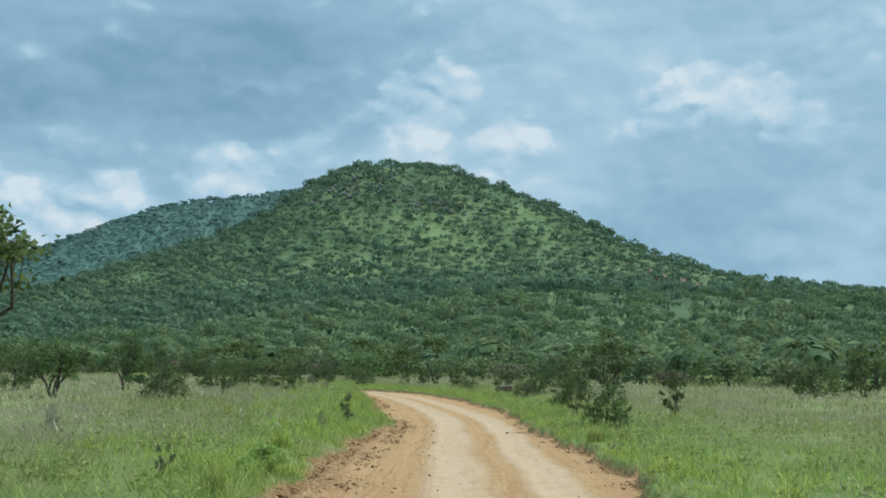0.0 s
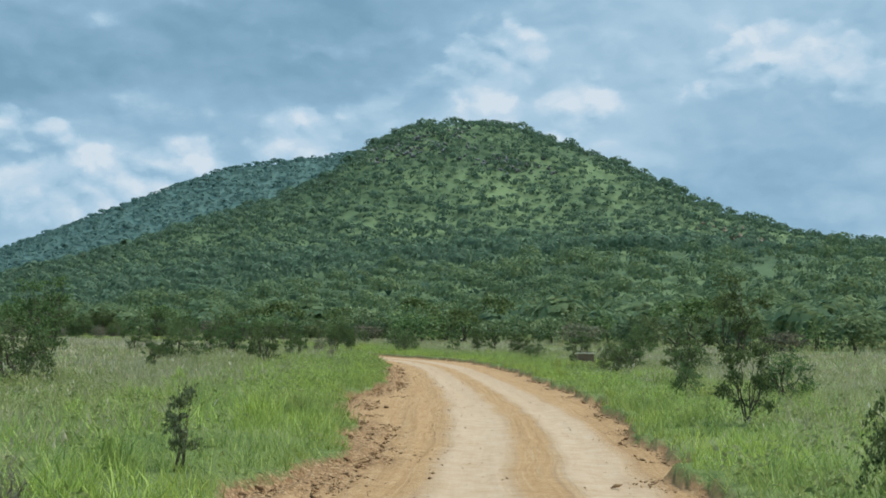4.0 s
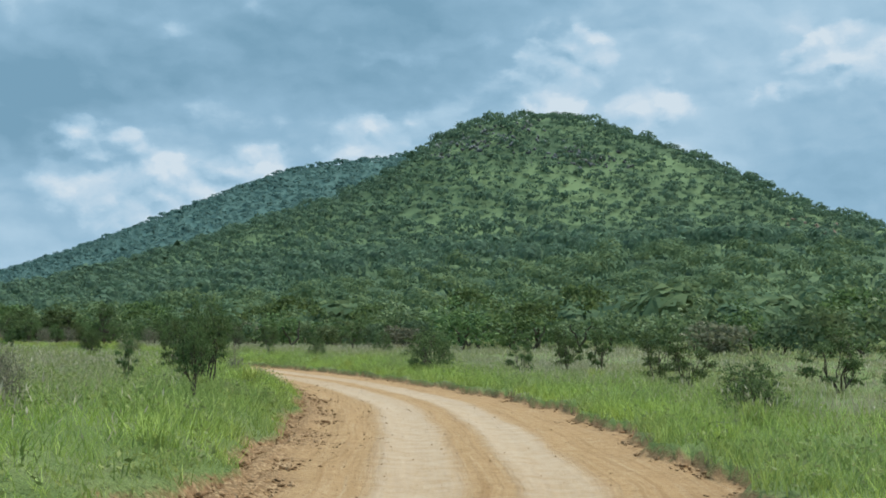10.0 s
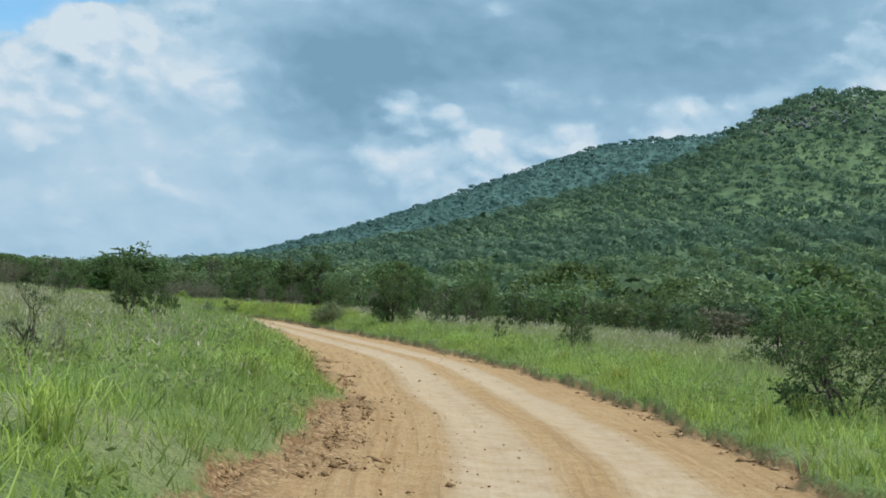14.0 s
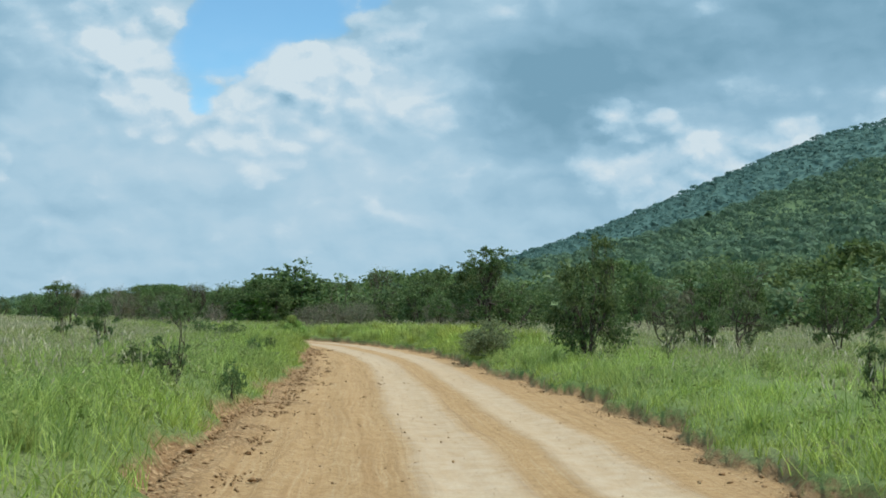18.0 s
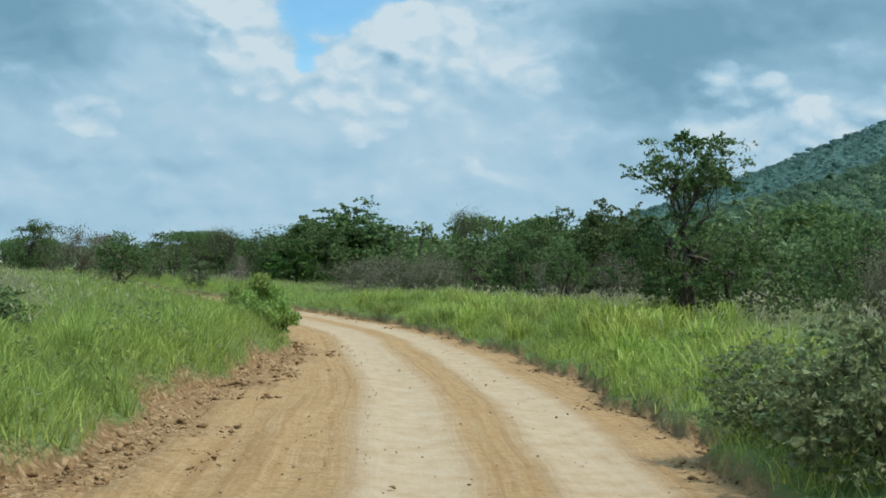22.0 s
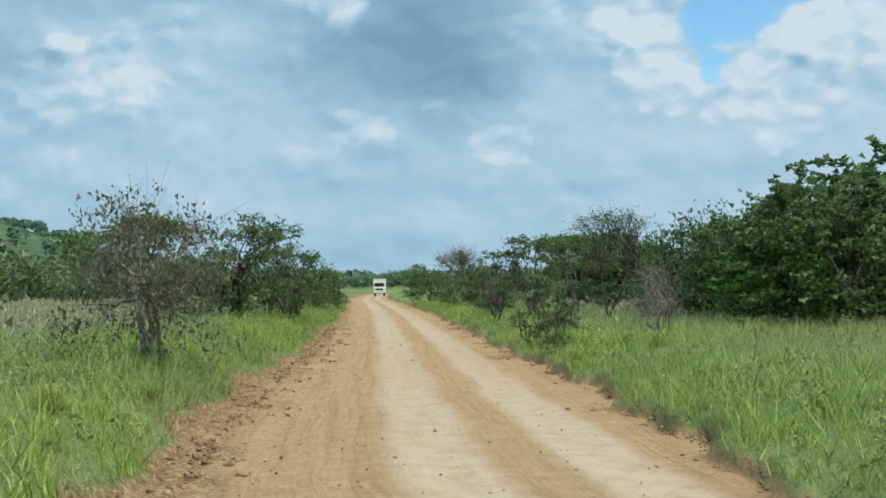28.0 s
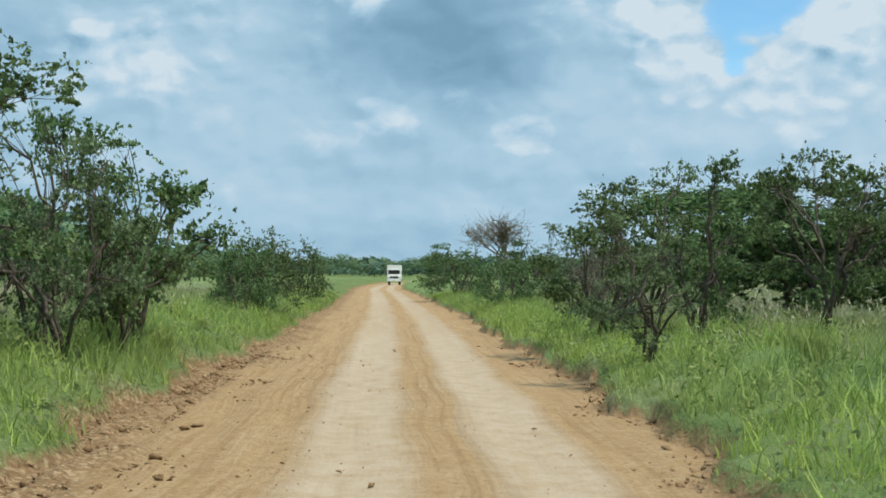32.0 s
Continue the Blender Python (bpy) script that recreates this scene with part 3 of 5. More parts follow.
# ---- ground and road ----
gx, gy = spread(-190, 40, 3.5, -4300, 4300), spread(-40, 290, 3.5, -2500, 4700)
X, Y = np.meshgrid(gx, gy, indexing="ij")
flat_xy = np.stack([X.ravel(), Y.ravel()], 1)
lat, _ = lateral(flat_xy)
Z = ground_z(flat_xy)
inside = np.clip(np.minimum(11.0 + lat, 10.0 - lat) / 2.5, 0, 1)
Z = Z - 1.0 * inside
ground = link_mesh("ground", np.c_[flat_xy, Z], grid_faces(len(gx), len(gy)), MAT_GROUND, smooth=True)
tagged(ground, "green savanna grassland rising to bushy hills", "ground", kind="structure")


def build_road():
    s = np.r_[np.arange(0, 120, 1.0), np.arange(120, 730, 0.7), np.arange(730, len(AXIS) - 1, 2.0)]      # half-metre steps, closer along the drive
    i0 = s.astype(int)
    w = (s - i0)[:, None]
    c = AXIS[i0] * (1 - w) + AXIS[np.minimum(i0 + 1, len(AXIS) - 1)] * w
    n = NORMAL[i0] * (1 - w) + NORMAL[np.minimum(i0 + 1, len(AXIS) - 1)] * w
    along = s * 0.5
    side_l, side_r = left_edge(along)[:, None], right_edge(along)[:, None]
    # columns keep to the edges: out over the grass, the bank, the roadway, the bank, the grass
    U = np.hstack([-side_l - np.linspace(9.5, 0.6, 15)[None, :-1], -side_l - np.linspace(0.6, -0.6, 15)[None, :-1],
                   (-side_l + 0.6) + (side_l + side_r - 0.9) * np.linspace(0, 1, 36)[None, :-1], side_r + np.linspace(-0.3, 0.5, 13)[None, :-1], side_r + np.linspace(0.5, 9.5, 15)[None]])
    S = np.repeat(along[:, None], U.shape[1], 1)
    le = side_l + edge_wobble(along, 0.0)[:, None]
    re = side_r + edge_wobble(along, 2.0)[:, None]
    xy = c[:, None] + n[:, None] * U[..., None]
    loose = np.clip((-U - 1.3) / 0.4, 0, 1)
    fur = 0.022 * np.sin(U * 8 + 0.9 * np.sin(S * 0.11)) * (0.6 + 0.4 * np.sin(S * 0.37 + U)) * loose + 0.012 * np.sin(U * 19 + np.sin(S * 0.3)) * (0.4 + loose)
    lumpy = 0.02 * waves(xy[..., 0], xy[..., 1], 1.6) + 0.006 * waves(xy[..., 1], xy[..., 0], 1.1)
    rut = -0.03 * (np.exp(-((U + 0.82) / 0.35) ** 2) + np.exp(-((U - 0.85) / 0.32) ** 2))
    berm = 0.06 * np.exp(-((U + le - 0.32) / 0.22) ** 2) * (1 + 0.25 * waves(xy[..., 0], xy[..., 1], 2.4))      # loose soil thrown up along the edge
    z = fur + lumpy * np.clip((np.abs(U) - 0.9) / 1.2, 0.10, 1.2) + rut + berm
    rise = np.where(U < 0, np.clip((-U - le + 0.1) / 0.26, 0, 1), np.clip((U - re) / 0.10, 0, 1))
    rise = rise * rise * (3 - 2 * rise)
    ragged = 1 + 0.18 * waves(xy[..., 0], xy[..., 1], 2.2)
    land = ground_z(xy.reshape(-1, 2)).reshape(U.shape)
    away = np.where(U < 0, -U - le, U - re)
    land = BANK * ragged + (land - BANK) + 0.03 * waves(xy[..., 0], xy[..., 1], 2.0) * np.clip(away, 0, 1)
    z = z * (1 - rise) + rise * land
    z = z - 0.5 * np.clip((away - 9.0) / 1.0, 0, 1)
    v = np.concatenate([xy, z[..., None]], -1).reshape(-1, 3)
    ob = link_mesh("road", v, grid_faces(*U.shape), MAT_ROAD, smooth=True)
    for name, values in (("lateral", U), ("along", S), ("beyond", away)):
        a = ob.data.attributes.new(name, "FLOAT", "POINT")
        a.data.foreach_set("value", values.ravel().astype(np.float32))
    return tagged(ob, "graded ochre dirt road with two pale wheel tracks", "dirt road", kind="structure")


road = build_road()


# ---- plants ----
def tube(points, radii, sides=5):
    """A tapered limb along points: vertices and triangles."""
    p = np.asarray(points, float)
    d = np.gradient(p, axis=0)
    d /= np.linalg.norm(d, axis=1)[:, None] + 1e-9
    a = np.cross(d, [0.31, 0.87, 0.12])
    a /= np.linalg.norm(a, axis=1)[:, None] + 1e-9
    b = np.cross(d, a)
    ang = np.arange(sides) * 2 * math.pi / sides
    ring = p[:, None] + np.asarray(radii)[:, None, None] * (np.cos(ang)[None, :, None] * a[:, None] + np.sin(ang)[None, :, None] * b[:, None])
    v = ring.reshape(-1, 3)
    i = np.arange(len(p) * sides).reshape(len(p), sides)
    j = np.roll(i, -1, 1)
    f = np.concatenate([np.stack([i[:-1], j[:-1], j[1:]], -1).reshape(-1, 3), np.stack([i[:-1], j[1:], i[1:]], -1).reshape(-1, 3)])
    return v, f


def gather(pieces):
    vs, fs, n = [], [], 0
    for v, f in pieces:
        vs.append(v)
        fs.append(f + n)
        n += len(v)
    return np.vstack(vs), np.vstack(fs)


def bent(rng, a, b, n, sag):
    """Points from a to b with an irregular bend."""
    t = np.linspace(0, 1, n)[:, None]
    off = rng.normal(0, sag, 3) * np.linalg.norm(b - a)
    kink = rng.normal(0, sag * 0.35, (n, 3)) * np.linalg.norm(b - a)
    kink[0] = kink[-1] = 0
    return a + (b - a) * t + off * (t * (1 - t) * 2) + kink


def leaf_pieces(rng, centres, size, lift=0.6, slim=0.5, broad=False):
    """Small pointed leaves, each its own piece, mostly lying open to the sky."""
    n = len(centres)
    nor = rng.normal(0, 1, (n, 3)) + [0, 0, lift]
    nor /= np.linalg.norm(nor, axis=1)[:, None]
    t = np.cross(nor, rng.normal(0, 1, (n, 3)))
    t /= np.linalg.norm(t, axis=1)[:, None] + 1e-9
    b = np.cross(nor, t)
    L = size * rng.uniform(0.6, 1.35, (n, 1))
    if broad:
        v = np.stack([centres - t * L, centres + b * L * slim, centres + t * L, centres - b * L * slim], 1).reshape(-1, 3)
        return v, np.arange(n * 4).reshape(n, 4)
    v = np.stack([centres - t * L + b * L * slim, centres - t * L * 0.5 - b * L * slim, centres + t * L], 1).reshape(-1, 3)
    return v, np.arange(n * 3).reshape(n, 3)


def crown_centres(rng, shape, n, r, h, low):
    """Where the leaf clumps of a crown sit; the outline stays uneven."""
    out = []
    lobes = rng.normal(0, 1, (5, 3))
    lobes /= np.linalg.norm(lobes, axis=1)[:, None]
    while len(out) < n:
        d = rng.normal(0, 1, 3)
        d /= np.linalg.norm(d)
        k = rng.uniform(0.25, 1) ** 0.5
        k *= 0.78 + 0.3 * max(0, (lobes @ d).max()) ** 3 * rng.uniform(0.6, 1.1)
        if shape == "dome":
            p = [d[0] * k * r, d[1] * k * r, low + (h - low) * abs(d[2]) ** 0.8 * k]
        elif shape == "umbrella":
            q = math.hypot(d[0], d[1]) * k
            p = [d[0] * k * r, d[1] * k * r, h * (0.97 - 0.28 * q * q) - abs(rng.normal(0, 0.05)) * h]
        elif shape == "pads":
            if not out:
                m = max(7, n // 8)
                ang, rad = rng.uniform(0, 6.283, m), np.sqrt(rng.uniform(0.02, 1, m))
                up = np.clip(rng.beta(1.25, 1.2, m) * (1.12 - 0.35 * rad ** 2), 0, 1)
                pad_at = np.stack([r * 0.82 * rad * np.cos(ang), r * 0.82 * rad * np.sin(ang), low + (h - low) * up], 1)
                pad_r = rng.uniform(0.16, 0.34, m) * r
            q = rng.randint(len(pad_at))
            a, k = rng.uniform(0, 6.283), math.sqrt(rng.uniform(0, 1)) * pad_r[q]
            p = pad_at[q] + [k * math.cos(a), k * math.sin(a), rng.normal(0, 0.018 * h) - 0.35 * k * k / pad_r[q]]
        elif shape == "layers":
            lay = rng.randint(5)
            a, k = rng.uniform(0, 6.283), math.sqrt(rng.uniform(0.06, 1)) * (0.72, 1.0, 0.95, 0.75, 0.42)[lay] * (0.75 + 0.25 * math.sin(3 * d[0] + lay * 2.1))
            p = [r * k * math.cos(a), r * k * math.sin(a), low + (h - low) * ((0.10, 0.32, 0.54, 0.76, 0.95)[lay] + rng.normal(0, 0.045)) - 0.10 * k * k * h]
        elif shape == "tall":
            if len(out) % 2:
                p = [d[0] * k * r * 0.8, d[1] * k * r * 0.8, h * 0.78 + d[2] * k * h * 0.21]
            else:
                p = [d[0] * k * r * 1.15, d[1] * k * r * 1.15, h * 0.32 + d[2] * k * h * 0.30]
        else:
            p = [d[0] * k * r, d[1] * k * r, (h + low) / 2 + d[2] * k * (h - low) / 2]
        out.append(p)
    return np.array(out)


def spray_points(rng, centres, per, reach, sprays):
    """Leaves strung along short twigs that reach outwards from each clump, mostly level, their tips drooping or turned up."""
    out = []
    for c, k in zip(centres, per):
        for _ in range(sprays):
            way = np.array([c[0], c[1], 0]) / (math.hypot(c[0], c[1]) + 0.3) * 0.7 + rng.normal(0, 0.75, 3) * [1, 1, 0.35]
            way /= np.linalg.norm(way) + 1e-6
            n = max(2, int(k / sprays))
            u = rng.uniform(0, 1, (n, 1))
            length = reach * rng.uniform(1.2, 2.6)
            out.append(c + rng.normal(0, reach * 0.35, 3) + way * u * length + [0, 0, rng.normal(0, 0.12) * length] * u * u + rng.normal(0, reach * 0.17, (n, 3)) * (1.15 - u))
    return np.vstack(out)


def make_plant(name, label, category, seed, h, r, low=0.3, shape="bush", stems=3, clumps=60, leaves=2500, leaf=0.09, spread=0.26,
               leaf_mat=None, bark=None, girth=0.09, twigs=1, limbs=7, parts_of_limb=True, flat=0.5, broad=False, sprays=0):
    """A plant at the origin: an Empty with its trunk (one for each stem), limbs and crown."""
    rng = np.random.RandomState(seed)
    bark = bark or MAT_BARK
    root = new(name)
    tagged(root, label, category, group=name.replace("_", " ") + "s on the grassland")
    centres = crown_centres(rng, shape, clumps, r, h, low)
    fork = []
    for s in range(stems):
        a = np.array([rng.normal(0, 0.10), rng.normal(0, 0.10), -0.12]) * min(1.0, stems * 0.6)
        top = np.array([rng.normal(0, 0.28) * r, rng.normal(0, 0.28) * r, h * rng.uniform(0.34, 0.52)])
        pts = bent(rng, a, top, 6, 0.09)
        g = girth * rng.uniform(0.7, 1.1)
        v, f = tube(pts, np.linspace(g, g * 0.5, 6), 6)
        link_mesh("trunk", v, f, bark, root, smooth=True)
        fork.append((pts, g))
    pieces, ends = [], []
    picks = centres[rng.permutation(len(centres))[:limbs]]
    for c in picks:
        pts, g = fork[int(np.argmin([np.linalg.norm(q[-1] - c) for q, _ in fork]))]
        a = pts[rng.randint(3, 6)]
        line = bent(rng, a, c, 6, 0.11)
        pieces.append(tube(line, np.linspace(g * 0.55, g * 0.12, 6), 4))
        ends.append(line)
    if parts_of_limb:
        for v, f in pieces:
            link_mesh("limb", v, f, bark, root, smooth=True)
    pieces = []
    for c in centres:
        line = ends[int(np.argmin([np.linalg.norm(q[3] - c) for q in ends]))]
        for _ in range(twigs):
            to = c + rng.normal(0, spread * 0.9, 3) * (1.0 if twigs > 1 else 0.3)
            pieces.append(tube(bent(rng, line[rng.randint(2, 6)], to, 3, 0.13), np.linspace(girth * 0.13, girth * 0.04, 3), 3))
    if twigs:
        v, f = gather(pieces)
        tagged(link_mesh("twig_work", v, f, bark, root), kind="stuff")
    if leaves:
        per = rng.dirichlet(np.ones(len(centres)) * 3) * leaves
        pts = np.vstack([c + np.clip(rng.normal(0, 1, (max(2, int(k)), 3)), -1.7, 1.7) * spread * [1, 1, flat] for c, k in zip(centres, per)])
        if sprays:
            pts = spray_points(rng, centres, per, spread, sprays)
        pts[:, 2] = np.maximum(pts[:, 2], 0.05)
        v, f = leaf_pieces(rng, pts, leaf, slim=0.5 if broad else 0.72, broad=broad)
        link_mesh("crown", v, f, leaf_mat or MAT_ACACIA, root)
    return root


PLACED = []


def stand(kind, x, y, turn=0.0, scale=1.0, wide=1.0, z=None):
    """Puts a copy of a plant on the ground."""
    if z is None:
        z = float(ground_z([(x, y)])[0])
    ob = copy_thing(kind, pose(x, y, z, 0, 0, turn))
    ob.scale = (scale * wide, scale * wide, scale)
    PLACED.append((x, y))
    return ob


def away(ob):
    """The pattern of a kind is itself not part of the place."""
    for o in (*ob.children_recursive, ob):
        bpy.data.objects.remove(o)


def make_tussock(seed):
    """A clump of broad arching grass blades from one root."""
    rng = np.random.RandomState(seed)
    vs, fs = [], []
    for k in range(120):
        a = rng.uniform(0, 6.283)
        out, up, w = rng.uniform(0.10, 0.60), rng.uniform(0.30, 0.95), rng.uniform(0.006, 0.015)
        t = np.array([0.0, 0.35, 0.7, 1.0])
        r = 0.08 * rng.rand() + out * t ** 1.6
        z = up * (t * 1.35 - 0.55 * t ** 2.6) - 0.03
        line = np.stack([r * math.cos(a), r * math.sin(a), z], 1) + [rng.normal(0, 0.16), rng.normal(0, 0.16), 0]
        side = np.array([-math.sin(a), math.cos(a), 0.15]) * w
        wide = np.array([0.7, 1.0, 0.8, 0.05])[:, None]
        v = np.concatenate([line - side * wide, line + side * wide])
        fs.append(np.array([(0, 1, 5, 4), (1, 2, 6, 5), (2, 3, 7, 6)]) + 8 * k)
        vs.append(v)
    root = new("grass_tussock")
    tagged(root, "lush tussock of broad arching grass on the verge", "grass", group="tussocks on the verge")
    link_mesh("foliage", np.vstack(vs), np.vstack(fs), MAT_VERGE, root)
    return root


KINDS = {
    "bigdome": make_plant("acacia_tree", "broad dense dark green acacia tree with foliage to the grass", "tree", 11, 5.2, 3.6, 0.4, "dome", 4, 300, 30000, 0.095, 0.40, MAT_ACACIA, girth=0.16, limbs=14, sprays=5),
    "dome": make_plant("acacia_tree", "broad dark green acacia tree with foliage down to the grass", "tree", 31, 5.0, 3.1, 0.4, "dome", 4, 210, 19000, 0.080, 0.34, MAT_ACACIA, girth=0.15, limbs=12, sprays=5),
    "light": make_plant("bush", "fresh light green leafy bush beside an acacia", "bush", 12, 2.9, 1.6, 0.1, "dome", 4, 80, 6000, 0.062, 0.25, MAT_FRESH, girth=0.06, sprays=5),
    "dark": make_plant("small_tree", "dark green many-stemmed small savanna tree", "tree", 13, 3.5, 2.0, 0.2, "pads", 5, 120, 7000, 0.052, 0.24, MAT_ACACIA, girth=0.07, limbs=12, flat=0.6, sprays=4),
    "round": make_plant("small_tree", "round-crowned dark green tree on several bare crooked stems", "tree", 38, 2.9, 1.6, 1.0, "dome", 5, 110, 6000, 0.055, 0.24, MAT_ACACIA, girth=0.075, limbs=14, flat=0.7, sprays=5),
    "dark_b": make_plant("small_tree", "bushy dark green savanna tree with leaves to the ground", "tree", 33, 3.4, 2.1, 0.1, "dome", 5, 120, 7200, 0.054, 0.27, MAT_ACACIA, girth=0.07, limbs=12, flat=0.6, sprays=5),
    "tall": make_plant("tree", "tall tree with a rounded feathery top above a dark lower crown", "tree", 14, 5.4, 1.9, 0.4, "tall", 3, 190, 21000, 0.045, 0.22, MAT_ACACIA, girth=0.11, limbs=16, sprays=4),
    "open": make_plant("thorn_tree", "open thorn tree with crooked limbs and loose green foliage", "tree", 15, 4.0, 2.3, 0.12, "pads", 4, 150, 8000, 0.042, 0.19, MAT_ACACIA, girth=0.085, limbs=20, flat=0.3, sprays=4),
    "open_b": make_plant("thorn_tree", "crooked dark-stemmed thorn tree with sparse olive foliage", "tree", 16, 3.6, 2.2, 0.1, "pads", 5, 140, 7000, 0.040, 0.19, MAT_OLIVE, girth=0.075, limbs=20, flat=0.3, sprays=4),
    "open_c": make_plant("thorn_tree", "wide-branched thorn tree with feathery green layers", "tree", 36, 4.4, 2.4, 0.6, "pads", 3, 150, 8500, 0.042, 0.20, MAT_ACACIA, girth=0.09, limbs=22, flat=0.28, sprays=4),
    "umbrella": make_plant("umbrella_acacia", "flat-topped umbrella acacia with a bare trunk", "tree", 17, 5.4, 2.5, 2.5, "umbrella", 2, 90, 5000, 0.085, 0.30, MAT_ACACIA, girth=0.13, limbs=12),
    "shrub": make_plant("shrub", "upright olive green shrub with thin stems in the grass", "shrub", 18, 1.6, 0.75, 0.1, "pads", 5, 56, 2300, 0.034, 0.11, MAT_OLIVE, girth=0.025, limbs=10, flat=0.5, sprays=4),
    "shrub_b": make_plant("shrub", "rounded dark green shrub growing from the grass", "shrub", 19, 1.5, 0.95, 0.05, "dome", 5, 60, 3000, 0.038, 0.15, MAT_ACACIA, girth=0.03, limbs=8, sprays=5),
    "shrub_c": make_plant("shrub", "full pale olive shrub spreading beside the road", "shrub", 41, 1.5, 0.95, 0.03, "dome", 7, 110, 6000, 0.036, 0.17, MAT_SOFT, girth=0.025, limbs=10, sprays=5),
    "grey": make_plant("thicket", "grey-brown twiggy thicket with few leaves", "bush", 20, 2.8, 1.8, 0.2, "dome", 6, 90, 3600, 0.045, 0.28, MAT_GREYLEAF, MAT_GREY_BARK, 0.05, 5, 14),
    "bare": make_plant("bare_tree", "leafless grey tree with a fan of thin twigs", "tree", 21, 4.2, 1.9, 2.0, "umbrella", 2, 60, 0, 0.05, 0.42, None, MAT_GREY_BARK, 0.09, 9, 14),
    "dead": make_plant("dead_bush", "dead bleached bush of tangled bare branches", "bush", 22, 1.9, 1.1, 0.2, "dome", 5, 40, 0, 0.05, 0.34, None, MAT_GREY_BARK, 0.05, 6, 12),
    "weed": make_plant("weed_clump", "lush broad-leaved green weeds at the road edge", "weeds", 24, 1.0, 1.0, 0.02, "pads", 12, 100, 3600, 0.060, 0.17, MAT_WEED, MAT_BARK, 0.012, 1, 16, broad=True),
    "sparse": make_plant("thorn_tree", "half-bare thorn tree with fine airy twigs", "tree", 23, 4.4, 1.9, 1.8, "umbrella", 2, 110, 2600, 0.028, 0.26, MAT_OLIVE, None, 0.055, 3, 34, sprays=4),
    "thorn": make_plant("thorn_bush", "crooked dark thorn bush with thin leaves beside the road", "bush", 25, 2.2, 1.3, 0.15, "pads", 4, 90, 1700, 0.034, 0.12, MAT_OLIVE, None, 0.04, 2, 16, flat=0.35, sprays=4),
}
# each: kind, x, y, turn, height scale, width scale; stretch by stretch along the drive
def plant(*row):
    for kind, x, y, turn, tall, wide in row:
        stand(KINDS[kind], x, y, turn, tall, wide)


plant(("shrub", -5.6, 18.1, 75, 0.36, 0.5), ("weed", -4.7, 20.6, 270, 0.45, 0.91), ("umbrella", -11.4, 21.9, 320, 0.85, 1.11), ("shrub_b", 1.7, 35.8, 290, 0.81, 0.5),
      ("shrub_b", 1.1, 37.6, 165, 0.84, 0.5), ("dead", -6.4, 34.9, 195, 0.31, 0.5), ("dead", -12.8, 31.9, 200, 0.4, 0.69), ("shrub", -6.4, 38.7, 185, 0.66, 0.56),
      ("dark", 4.2, 46.7, 335, 0.49, 0.52), ("dark", 0.7, 48.2, 255, 0.48, 0.62), ("dark_b", 2.4, 57.0, 190, 0.44, 0.83), ("dark_b", 0.1, 58.6, 210, 0.28, 0.8),
      ("dark", 0.4, 66.4, 200, 0.39, 0.97), ("dark_b", -18.1, 58.1, 170, 0.56, 1.04), ("dark", -19.5, 61.8, 335, 0.82, 0.7), ("round", -24.8, 61.3, 110, 1.02, 0.98))
plant(("dark_b", -1.9, 76.8, 0, 0.38, 0.93), ("dark_b", 17.7, 88.9, 155, 0.88, 0.97), ("dark", 21.2, 91.2, 100, 0.99, 0.95), ("dark", -17.9, 68.1, 20, 0.32, 0.72),
      ("dark", -1.1, 81.5, 310, 0.43, 0.99), ("dark_b", 1.6, 83.5, 290, 0.41, 1.1), ("dark", 3.7, 87.1, 330, 1.26, 0.72), ("dark", -16.2, 76.6, 315, 0.48, 0.81),
      ("dark", 1.2, 90.2, 155, 0.47, 0.96), ("dead", -15.3, 84.6, 260, 0.58, 0.5), ("dark_b", -33.1, 75.5, 35, 0.9, 0.77), ("dark", -27.6, 80.1, 215, 1.04, 0.76),
      ("dark_b", -22.8, 84.2, 245, 0.54, 1.19), ("dark", -18.1, 87.3, 250, 0.31, 0.5), ("dark", -17.7, 87.8, 20, 0.3, 0.5), ("dark", -22.2, 87.0, 345, 0.47, 0.5))
plant(("dark_b", -20.3, 88.2, 245, 0.31, 0.52), ("dark_b", -19.9, 88.8, 315, 0.3, 0.53), ("grey", -17.9, 92.7, 75, 0.37, 0.69), ("dark", -22.1, 90.9, 235, 0.53, 0.97),
      ("dark_b", -7.1, 101.0, 40, 0.28, 1.1), ("dark", -20.3, 96.0, 40, 0.35, 0.55), ("dark", -22.3, 95.9, 350, 0.4, 0.65), ("dark_b", -7.0, 105.2, 285, 0.36, 1.0),
      ("round", -17.5, 99.0, 230, 0.45, 0.5), ("dark_b", -24.0, 95.3, 340, 0.49, 0.77), ("round", -18.4, 102.0, 135, 0.66, 0.48), ("dark", -4.4, 111.8, 310, 0.49, 1.08),
      ("dark_b", -2.4, 114.2, 250, 0.37, 0.89), ("round", -19.7, 104.5, 160, 0.53, 0.61), ("dark_b", -30.4, 98.5, 230, 0.49, 0.85), ("dark", -8.4, 111.8, 50, 0.42, 0.98))
